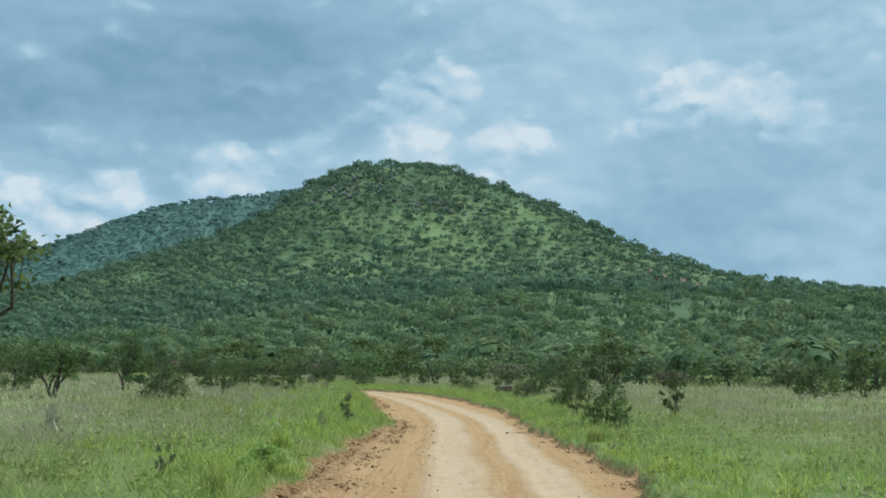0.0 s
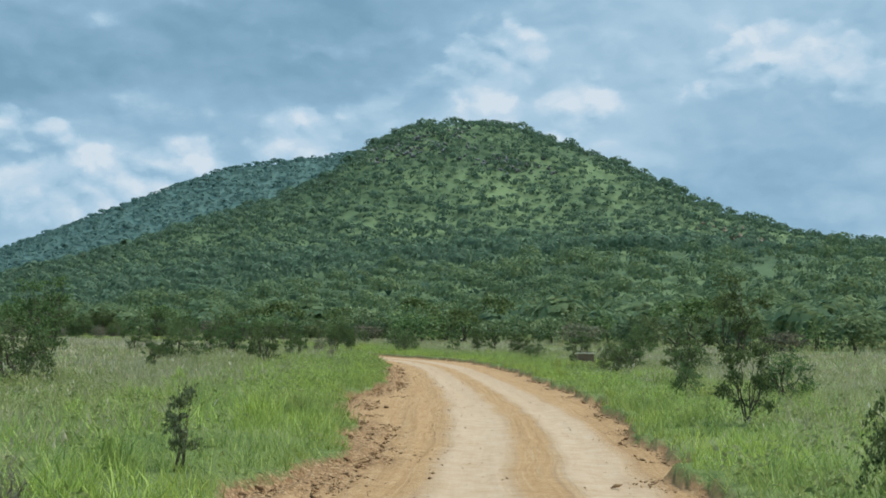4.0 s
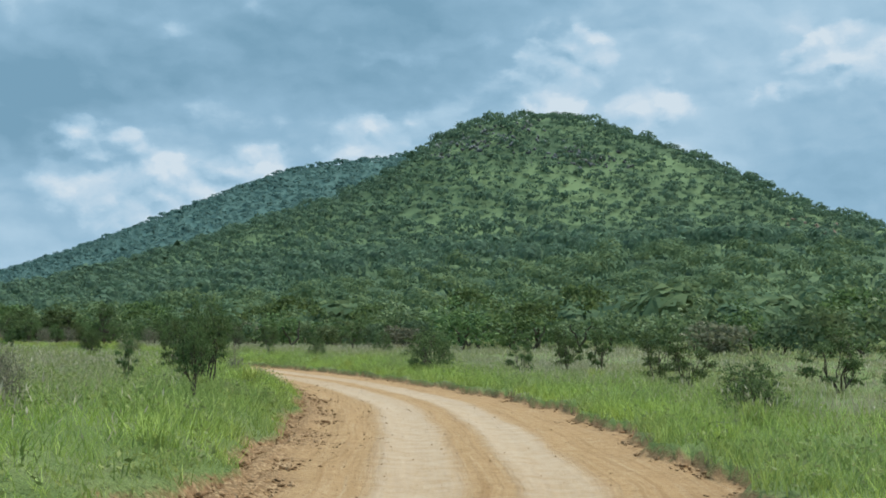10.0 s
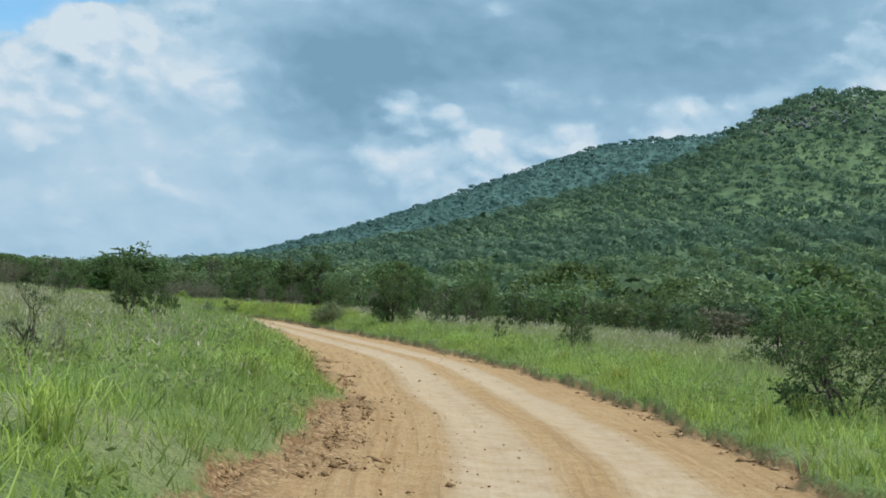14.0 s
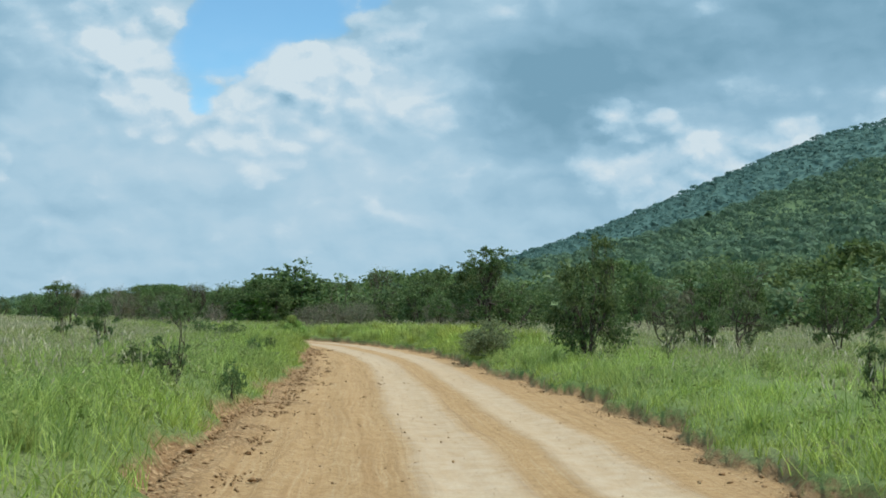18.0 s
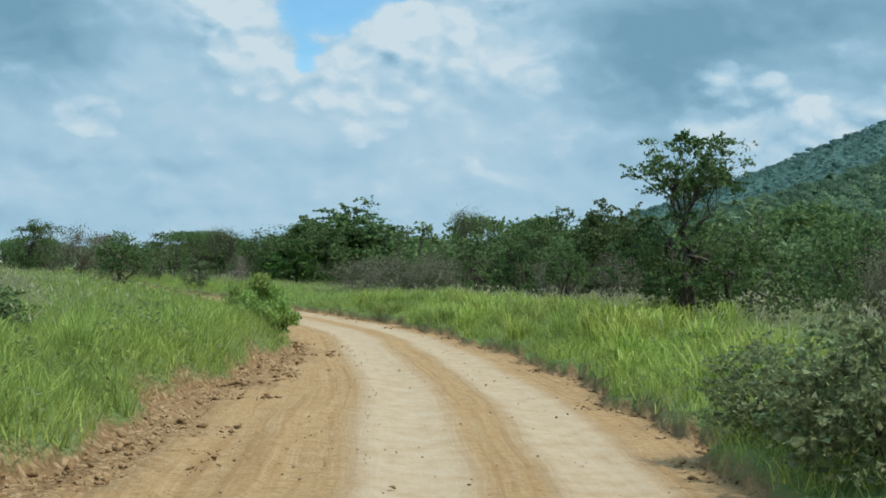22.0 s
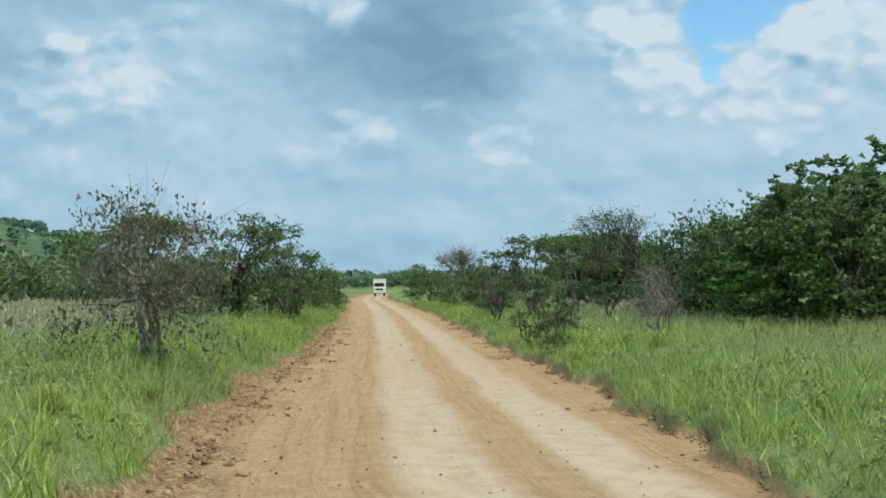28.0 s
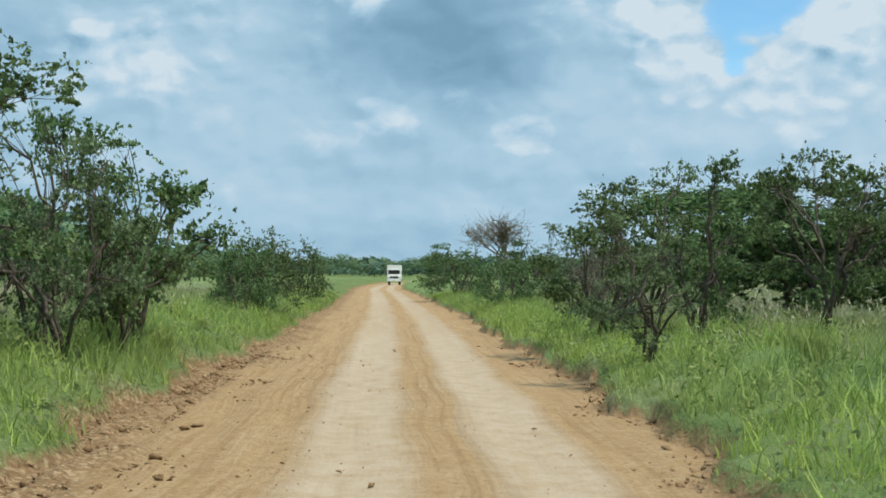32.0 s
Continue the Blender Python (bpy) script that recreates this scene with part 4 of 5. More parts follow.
plant(("dark", -21.9, 105.4, 195, 0.29, 0.5), ("dark", -9.4, 118.0, 40, 0.46, 0.94), ("dark_b", -0.4, 123.5, 215, 0.86, 0.76), ("dead", -21.9, 113.1, 200, 0.53, 0.55),
      ("dark", -25.0, 115.2, 85, 0.33, 0.61), ("dark", -14.7, 124.7, 300, 0.45, 0.67), ("dark", -12.1, 128.9, 350, 0.61, 0.57), ("thorn", -27.8, 122.1, 350, 0.52, 0.5),
      ("dark", -13.7, 130.7, 45, 0.52, 0.74), ("dead", -27.8, 122.6, 90, 0.36, 0.5), ("dark", -13.9, 133.8, 130, 0.42, 0.77), ("dark_b", -19.6, 131.1, 170, 0.57, 0.91),
      ("dark_b", -22.9, 145.7, 110, 0.63, 1.0), ("round", -39.5, 138.5, 200, 0.5, 0.7), ("dark", -40.3, 140.7, 305, 0.39, 0.55), ("dark", -42.3, 144.1, 80, 0.25, 0.66))
plant(("dark_b", -31.2, 152.0, 110, 0.45, 0.65), ("shrub_b", -43.8, 146.1, 275, 0.52, 0.57), ("dark", -35.3, 155.0, 150, 0.29, 0.5), ("open", -45.7, 152.6, 105, 0.34, 0.51),
      ("shrub_b", -47.2, 153.1, 350, 0.43, 0.68), ("shrub_b", -46.2, 154.4, 200, 0.5, 0.5), ("dark_b", -31.4, 169.7, 340, 0.54, 0.72), ("shrub", -43.6, 166.6, 130, 0.52, 0.6),
      ("dark", -56.5, 160.1, 215, 0.46, 0.5), ("open_b", -43.0, 169.7, 195, 0.69, 0.68), ("dark", -47.1, 169.0, 295, 0.93, 0.62), ("dark_b", -47.4, 169.5, 260, 0.76, 0.75),
      ("open", -44.7, 171.2, 165, 0.59, 0.69), ("shrub_b", -55.8, 165.0, 100, 0.38, 0.78), ("dark", -42.2, 174.8, 75, 0.66, 0.74), ("open_b", -46.6, 172.9, 146, 0.61, 0.79))
plant(("shrub_b", -57.6, 167.6, 110, 0.38, 0.68), ("round", -46.3, 175.4, 295, 0.83, 0.54), ("shrub_c", -53.8, 174.4, 330, 0.86, 1.1), ("shrub_c", -54.6, 175.6, 160, 0.72, 1.2),
      ("shrub_c", -55.6, 176.3, 106, 0.58, 1.25), ("dark", -68.7, 168.6, 185, 0.55, 0.59), ("round", -48.0, 182.6, 85, 0.99, 0.5), ("dark", -53.0, 179.6, 245, 0.58, 0.51),
      ("dark", -38.9, 189.0, 215, 0.78, 0.97), ("shrub_b", -65.2, 173.7, 50, 0.5, 1.36), ("shrub_b", -69.3, 176.1, 315, 0.51, 1.58), ("weed", -70.78, 183.57, 40, 0.72, 0.6),
      ("weed", -71.08, 184.07, 304, 1.0, 0.56), ("weed", -71.68, 183.87, 220, 0.92, 0.6), ("weed", -71.68, 184.67, 130, 0.95, 0.62), ("tall", -63.8, 189.6, 48, 0.82, 0.96))
plant(("grey", -60.2, 192.1, 195, 0.73, 0.72), ("dark_b", -63.8, 191.8, 234, 0.88, 1.1), ("dark", -51.4, 201.7, 280, 0.73, 0.89), ("dark_b", -63.8, 200.2, 350, 1.12, 0.91),
      ("dark", -47.5, 214.0, 5, 0.93, 0.84), ("round", -75.0, 201.4, 100, 0.76, 0.75), ("round", -90.6, 194.5, 80, 0.73, 1.08), ("grey", -93.7, 196.6, 125, 0.92, 0.78),
      ("grey", -79.5, 207.5, 60, 0.8, 0.8), ("dark_b", -63.3, 217.7, 315, 1.67, 0.57), ("dark", -68.2, 215.9, 95, 1.28, 0.51), ("grey", -78.5, 210.5, 130, 0.91, 0.8),
      ("grey", -80.4, 209.4, 245, 0.87, 0.84), ("dark", -82.5, 209.3, 160, 0.84, 1.08), ("grey", -86.1, 207.7, 140, 0.8, 0.97), ("grey", -88.7, 208.2, 215, 0.76, 1.33))
plant(("grey", -92.0, 209.2, 290, 0.71, 1.2), ("round", -72.1, 222.3, 295, 1.35, 0.67), ("dark", -85.6, 214.3, 200, 1.08, 0.75), ("grey", -105.6, 203.0, 215, 1.15, 0.72),
      ("dark_b", -85.8, 215.6, 330, 1.13, 1.09), ("dark_b", -88.6, 214.6, 200, 1.19, 1.03), ("dome", -84.1, 218.8, 95, 1.0, 1.03), ("round", -82.1, 220.0, 10, 0.95, 0.8),
      ("dark", -60.4, 233.4, 260, 0.91, 0.81), ("dark_b", -83.0, 223.9, 150, 1.2, 1.01), ("dark", -120.9, 201.5, 340, 0.71, 1.11), ("dome", -86.7, 223.6, 30, 0.98, 0.8),
      ("shrub_b", -109.5, 214.1, 214, 0.46, 0.87), ("sparse", -96.2, 222.7, 90, 1.15, 0.68), ("dead", -107.9, 216.0, 180, 1.06, 0.74), ("thorn", -111.5, 215.5, 260, 0.86, 0.88))
plant(("dome", -94.1, 226.7, 220, 1.08, 0.93), ("shrub", -112.0, 216.3, 55, 1.08, 0.64), ("open", -101.2, 223.8, 330, 1.05, 0.82), ("dark_b", -127.8, 212.4, 100, 0.86, 1.26),
      ("open_c", -127.0, 213.7, 300, 0.98, 0.9), ("dead", -115.3, 222.2, 320, 1.08, 0.93), ("dome", -111.2, 224.7, 110, 0.93, 1.04), ("light", -112.0, 224.4, 169, 1.17, 1.23),
      ("open_b", -127.9, 215.9, 300, 0.79, 0.69), ("open", -129.8, 215.9, 115, 0.88, 0.66), ("dark", -130.0, 217.2, 100, 0.75, 0.68), ("sparse", -119.3, 223.8, 190, 0.88, 1.09),
      ("dark_b", -116.3, 226.9, 215, 1.27, 0.86), ("dark", -132.3, 218.1, 110, 0.96, 0.87), ("dark_b", -120.0, 227.6, 190, 1.17, 0.71), ("bigdome", -114.5, 231.0, 340, 1.16, 1.4))
plant(("open_b", -126.3, 224.0, 60, 0.6, 0.85), ("dark_b", -120.8, 229.6, 65, 1.31, 0.83), ("open_c", -126.7, 228.1, 355, 0.84, 0.76), ("umbrella", -146.4, 217.0, 260, 0.92, 1.06),
      ("open", -129.9, 228.3, 334, 0.88, 0.71), ("dark", -131.7, 227.6, 20, 0.8, 0.9), ("grey", -135.2, 230.2, 170, 0.8, 0.78), ("dark_b", -145.0, 225.2, 190, 0.72, 0.69),
      ("dark_b", -148.5, 227.2, 320, 0.85, 0.84), ("dome", -134.7, 236.3, 150, 0.81, 1.25), ("open_b", -142.1, 234.4, 5, 0.74, 0.73), ("dark", -141.0, 236.3, 130, 1.08, 1.07),
      ("dark_b", -151.8, 238.7, 70, 0.7, 0.95), ("umbrella", -148.5, 246.3, 205, 0.86, 2.09), ("dark_b", -167.8, 237.6, 5, 0.94, 0.73), ("dark", -165.8, 249.4, 119, 0.82, 0.92))
plant(("bare", -168.0, 249.0, 121, 1.01, 1.16), ("dark_b", -177.9, 252.7, 114, 1.04, 1.14), ("dark", -193.1, 260.3, 194, 1.0, 0.81))
plant(("thorn", -2.5, 84.3, 40, 0.52, 0.6), ("shrub", -3.6, 85.4, 110, 0.8, 0.9), ("shrub_b", -1.5, 84.4, 20, 0.9, 0.8))
plant(("dark_b", -90.6, 211.6, 130, 0.72, 0.95), ("open_b", -112.6, 215.6, 200, 0.42, 0.85))
TUSSOCKS = [make_tussock(200 + k) for k in range(3)]


def plant_tussocks():
    """Along both verges, thickest on the right where the road bends west."""
    rng = np.random.RandomState(44)
    for k in range(230):
        if k < 120:
            s, sign, d = rng.uniform(252, 285), 1, rng.uniform(0.3, 3.6)
        else:
            s, sign, d = rng.uniform(70, 345), rng.choice((-1, 1)), 0.35 + rng.exponential(1.6)
        i = int(s / 0.5)
        u = right_edge(s) + d if sign > 0 else -left_edge(s) - d
        x, y = AXIS[i] + NORMAL[i] * u
        stand(TUSSOCKS[rng.randint(3)], x, y, rng.uniform(0, 360), rng.uniform(0.45, 0.95) * (1.0 if k < 120 else 0.75), rng.uniform(0.9, 1.2))
    for x, y, tall in ((-3.5, 82.5, 0.62), (-3.0, 82.4, 0.55), (-3.9, 82.9, 0.6), (-2.6, 82.8, 0.66), (-3.3, 81.9, 0.58), (-2.8, 81.6, 0.5), (-3.8, 82.0, 0.5)):
        stand(TUSSOCKS[rng.randint(3)], x, y, rng.uniform(0, 360), tall, 1.1)


plant_tussocks()
for kind in (*KINDS.values(), *TUSSOCKS):
    away(kind)


# ---- the wood that closes the grassland ----
def far_kinds():
    made = []
    for k, (shape, h, r, low, mat, name, label) in enumerate((
            ("dome", 4.6, 2.6, 0.6, MAT_ACACIA, "acacia_tree", "dark green acacia in the belt of bush"),
            ("umbrella", 5.0, 2.6, 2.2, MAT_ACACIA, "acacia_tree", "flat-crowned acacia in the belt of bush"),
            ("bush", 3.6, 2.2, 0.3, MAT_OLIVE, "bush_tree", "rounded olive green bush tree in the belt of bush"),
            ("bush", 3.0, 2.0, 0.2, MAT_BUSH, "bush_tree", "low dense green bush tree in the belt of bush"),
            ("grey", 2.8, 2.0, 0.2, MAT_GREYLEAF, "thicket", "grey leafless thicket in the belt of bush"),
            ("dome", 5.6, 2.4, 0.6, MAT_OLIVE, "acacia_tree", "taller olive green tree in the belt of bush"))):
        grey = shape == "grey"
        made.append(make_plant(name, label, "tree", 60 + k, h, r, low, "bush" if grey else shape, 2, 48, 700, 0.19, 0.42, mat,
                               MAT_GREY_BARK if grey else MAT_BARK, 0.11, 0, 5, False))
    return made


def scatter(seed, n, x0, x1, y0, y1, gap, keep):
    """Random places at least gap apart for which keep(x, y, lat) holds."""
    rng = np.random.RandomState(seed)
    p = np.stack([rng.uniform(x0, x1, n), rng.uniform(y0, y1, n)], 1)
    lat, _ = lateral(p)
    p = p[keep(p[:, 0], p[:, 1], lat)]
    cell, out = {}, []
    for x, y in p:
        key = (int(x // gap), int(y // gap))
        if any((x - a) ** 2 + (y - b) ** 2 < gap * gap for i in (-1, 0, 1) for j in (-1, 0, 1) for a, b in cell.get((key[0] + i, key[1] + j), ())):
            continue
        cell.setdefault(key, []).append((x, y))
        out.append((x, y))
    return np.array(out)


def belt(x, y, lat):
    """Open grass lies along the road; bush closes in behind it, nearer where the road runs west."""
    clear = np.interp(y, [0, 60, 110, 150, 185, 205, 240], [75, 62, 50, 40, 38, 32, 30]) + 12 * waves(x, y, 45)
    clear = np.where(lat < 0, np.interp(y, [0, 60, 110, 150, 185, 215, 240], [95, 80, 75, 62, 44, 30, 26]) + 12 * waves(x, y, 45), clear)
    return (np.abs(lat) > clear) & (np.abs(lat) < clear + 75)


FAR = far_kinds()
rng = np.random.RandomState(3)
near_p = np.array(PLACED)
wood = scatter(31, 9000, -330, 110, 25, 420, 4.3, belt)
wood = wood[[np.hypot(near_p[:, 0] - x, near_p[:, 1] - y).min() > 3.0 for x, y in wood]]
order = np.argsort(np.abs(lateral(wood)[0]))
wood = wood[order]
for x, y in wood[:300]:
    k = rng.choice(6, p=[0.3, 0.2, 0.2, 0.16, 0.08, 0.06])
    stand(FAR[k], x, y, rng.uniform(0, 360), rng.uniform(0.8, 1.3), rng.uniform(0.95, 1.3))
for kind in FAR:
    away(kind)


def canopy(name, label, places, size, per, flake, seed, mat, lift=0.5, squash=0.62):
    """Tree crowns too many to count: each a flat dome of leafy flakes."""
    rng = np.random.RandomState(seed)
    n = len(places)
    z = ground_z(places)
    s = size * np.clip(rng.lognormal(-0.05, 0.32, n), 0.5, 1.7)
    d = rng.normal(0, 1, (n, per, 3))
    d /= np.linalg.norm(d, axis=2)[..., None]
    d[..., 2] = np.abs(d[..., 2]) * 1.1 - 0.35
    k = rng.uniform(0.55, 1.0, (n, per, 1))
    c = np.empty((n, per, 3))
    c[..., 0] = places[:, 0, None] + d[..., 0] * k[..., 0] * s[:, None]
    c[..., 1] = places[:, 1, None] + d[..., 1] * k[..., 0] * s[:, None]
    c[..., 2] = (z + s * 0.72)[:, None] + d[..., 2] * k[..., 0] * s[:, None] * squash
    c = c.reshape(-1, 3)
    m = len(c)
    nor = d.reshape(-1, 3) * [1, 1, 1.3] + rng.normal(0, 0.2, (m, 3)) + [0, 0, lift]
    nor /= np.linalg.norm(nor, axis=1)[:, None]
    t = np.cross(nor, rng.normal(0, 1, (m, 3)))
    t /= np.linalg.norm(t, axis=1)[:, None]
    b = np.cross(nor, t)
    L = (np.repeat(s, per) * flake * rng.uniform(0.6, 1.2, m))[:, None]
    v = np.stack([c + t * L, c - t * L * 0.5 + b * L * 0.87, c - t * L * 0.5 - b * L * 0.87], 1).reshape(-1, 3)
    ob = link_mesh(name, v, np.arange(m * 3).reshape(m, 3), mat)
    return tagged(ob, label, "woodland", kind="stuff")


# open grassy places on the slope: x, y, half width, half depth
GLADES = ((-150, 846, 27, 10), (-84, 805, 12, 9), (-32, 815, 18, 8), (-229, 853, 9, 18), (-26, 882, 22, 11), (-207, 728, 8, 16), (-165, 770, 8, 12), (-58, 760, 20, 9),
          (30, 425, 40, 26), (86, 500, 34, 22), (120, 640, 40, 26), (40, 700, 24, 14), (-100, 560, 26, 14))


def openness(x, y):
    """How open the bush stands on the slope; past one there is only grass."""
    out = 0.46 + 0.42 * waves(x, y * 0.7, 46) + 0.42 * waves(y, x, 19) + np.clip((hills(x, y) - 45) / 330, -0.14, 0.26)
    for a, c, w, d in GLADES:
        out = np.maximum(out, 1.34 - 0.4 * np.hypot((x - a) / w, (y - c) / d) + 0.42 * waves(x, y, 9))
    return out


def slope_keep(x, y, lat):
    return (np.abs(lat) > 85) & (openness(x, y) < 1.0) & (y > 150)


def thicket_keep(x, y, lat):
    return (np.abs(lat) > 85) & (openness(x, y) < 1.12) & (y > 150)


tagged(canopy("belt_woods", "bush and acacias behind the first trees of the belt", wood[300:], 3.4, 110, 0.19, 4, MAT_BUSH))
slope = scatter(41, 60000, -640, 430, 190, 1075, 7.4, slope_keep)
foot = (slope[:, 1] < 470) & (np.abs(lateral(slope)[0]) < 330)
canopy("foothill_woods", "broad acacias at the foot of the hill", slope[foot], 4.2, 190, 0.105, 15, MAT_BUSH, 0.25, 0.72)
canopy("hillside_woods", "round-crowned acacias and bush covering the hill", slope[~foot], 4.0, 50, 0.215, 5, MAT_WOODS, 0.2, 0.74)
low = scatter(45, 60000, -640, 430, 190, 1075, 4.6, thicket_keep)
canopy("hillside_bush", "low bush between the trees of the hill", low, 2.0, 11, 0.42, 25, MAT_WOODS, 0.25, 0.8)
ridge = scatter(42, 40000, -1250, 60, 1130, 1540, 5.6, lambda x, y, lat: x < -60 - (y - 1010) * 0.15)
canopy("ridge_woods", "green bush on the distant ridge behind the hill, tinted blue for haze", ridge, 3.4, 16, 0.44, 6, MAT_HAZY_RIDGE, 0.8, 0.55)
plain = scatter(43, 14000, -1500, 600, -100, 900, 9.0, lambda x, y, lat: (np.abs(lat) > 80) & ((x < -330) | (x > 110)) & (hills(x, y) < 60))
canopy("plain_woods", "bush and trees on the far plain", plain, 3.9, 22, 0.44, 7, MAT_WOODS)


def outcrop(name, label, x, y, n, reach, size, mat, seed):
    """Broken rocks lying among the bushes of a slope, too many to count."""
    rng = np.random.RandomState(seed)
    octa = np.array([(1, 0, 0), (-1, 0, 0), (0, 1, 0), (0, -1, 0), (0, 0, 1), (0, 0, -1)], float)
    sides = np.array([(0, 2, 4), (2, 1, 4), (1, 3, 4), (3, 0, 4), (2, 0, 5), (1, 2, 5), (3, 1, 5), (0, 3, 5)])
    at = np.stack([x + rng.normal(0, reach, n), y + rng.normal(0, reach * 0.8, n)], 1)
    z = ground_z(at)
    pieces = []
    for p, h in zip(at, z):
        s = size * rng.uniform(0.5, 1.5)
        m = np.array(Euler((rng.uniform(-0.4, 0.4), rng.uniform(-0.4, 0.4), rng.uniform(0, 6.28))).to_matrix())
        pieces.append(((octa * rng.uniform(0.7, 1.3, (6, 1)) + rng.normal(0, 0.18, (6, 3))) @ m.T * s + [p[0], p[1], h + s * 0.35], sides))
    v, f = gather(pieces)
    return tagged(link_mesh(name, v, f, mat), label, "rocks", kind="stuff")


def rock_build(a, c):
    def build(nt, geo):
        g = tex(nt, geo, 0.8, 6.0, 0.65)
        return ramp(nt, g, [(0.3, a), (0.7, c)]), g
    return build


MAT_GREYROCK = material("grey_rock", rock_build((0.085, 0.088, 0.088), (0.20, 0.20, 0.198)), 0.9, 0.2, 0.1)
MAT_REDROCK = material("red_rock", rock_build((0.16, 0.11, 0.085), (0.30, 0.21, 0.165)), 0.9, 0.2, 0.1)
outcrop("rock_outcrop", "grey broken rocks below the hilltop", -143, 893, 150, 19, 1.3, MAT_GREYROCK, 90)
outcrop("rock_outcrop", "grey broken rocks on the hill's shoulder", -78, 862, 90, 13, 1.2, MAT_GREYROCK, 91)
outcrop("rock_outcrop", "reddish rocks on the hillside", 82, 850, 110, 15, 1.4, MAT_REDROCK, 92)


# ---- grass ----
def beside(s, u):
    """Points s metres along the road and u metres to the right of its axis."""
    i = np.clip((s / 0.5).astype(int), 0, len(AXIS) - 2)
    w = (s / 0.5 - i)[:, None]
    return AXIS[i] * (1 - w) + AXIS[i + 1] * w + (NORMAL[i] * (1 - w) + NORMAL[i + 1] * w) * u[:, None]


def road_places(rng, n, s0, s1, d0, d1, side):
    """Places beside the road: s along it, d metres out from its edge."""
    s = rng.uniform(s0, s1, n)
    d = rng.uniform(d0, d1, n)
    u = np.where(side < 0, -(left_edge(s) + 0.09 + d), right_edge(s) + 0.12 + d) + np.where(side < 0, -1, 1) * np.where(d < 1.5, edge_wobble(s, np.where(side < 0, 0.0, 2.0)), 0)
    return beside(s, u), d


def blades(name, label, xy, height, width, lean, mat, seed, segments=1, category="grass"):
    rng = np.random.RandomState(seed)
    n = len(xy)
    z = ground_z(xy) - 0.03
    yaw = rng.uniform(0, 2 * math.pi, n)
    side = np.stack([np.cos(yaw), np.sin(yaw), 0 * yaw], 1) * (width * 0.5)[:, None]
    to = rng.uniform(0, 2 * math.pi, n)
    bend = np.stack([np.cos(to), np.sin(to)], 1) * (height * lean * rng.uniform(0.2, 1.2, n))[:, None]
    base = np.c_[xy, z]
    tip = np.c_[xy + bend, z + height]
    if segments == 1:
        v = np.stack([base - side, base + side, tip], 1).reshape(-1, 3)
        f = np.arange(n * 3).reshape(n, 3)
    else:
        mid = np.c_[xy + bend * 0.32, z + height * 0.62]
        v = np.stack([base - side, base + side, mid + side * 0.8, mid - side * 0.8, tip], 1).reshape(-1, 3)
        k = (np.arange(n) * 5)[:, None]
        f = np.concatenate([k + [0, 1, 2], k + [0, 2, 3], k + [3, 2, 4]])
    return tagged(link_mesh(name, v, f, mat), label, category, kind="stuff")


def plumes(name, label, xy, height, far, mat, seed):
    """Feathery seed heads: slim lozenges at the tips of stalks, the farther ones coarser."""
    rng = np.random.RandomState(seed)
    n = len(xy)
    at = np.c_[xy, ground_z(xy) + height]
    up = np.stack([rng.normal(0, 0.45, n), rng.normal(0, 0.45, n), np.ones(n)], 1)
    up /= np.linalg.norm(up, axis=1)[:, None]
    yaw = rng.uniform(0, 6.283, n)
    grow_far = 1 + far / 14.0
    side = np.stack([np.cos(yaw), np.sin(yaw), 0 * yaw], 1) * (rng.uniform(0.006, 0.014, n) * grow_far)[:, None]
    half = up * (rng.uniform(0.04, 0.09, n) * np.sqrt(grow_far))[:, None]
    v = np.stack([at - half, at + side, at + half, at - side], 1).reshape(-1, 3)
    return tagged(link_mesh(name, v, np.arange(n * 4).reshape(n, 4), mat), label, "grass", kind="stuff")


def herbs(name, label, xy, per, mat, seed):
    """Low leafy clumps: pointed leaves at every height of a small mound."""
    rng = np.random.RandomState(seed)
    n = len(xy)
    reach, tall = rng.uniform(0.10, 0.26, (n, 1)), rng.uniform(0.12, 0.42, (n, 1))
    d = rng.normal(0, 1, (n, per, 3))
    d /= np.linalg.norm(d, axis=2)[..., None]
    c = np.empty((n, per, 3))
    c[..., 0], c[..., 1] = xy[:, :1] + d[..., 0] * reach, xy[:, 1:] + d[..., 1] * reach
    c[..., 2] = ground_z(xy)[:, None] + np.abs(d[..., 2]) * tall + 0.03
    v, f = leaf_pieces(rng, c.reshape(-1, 3), 0.042, 0.9, 0.42, True)
    return tagged(link_mesh(name, v, f, mat), label, "herbs", kind="stuff")


def tufted(rng, xy, per, radius):
    m = np.repeat(xy, per, 0)
    return m + rng.normal(0, radius, m.shape)


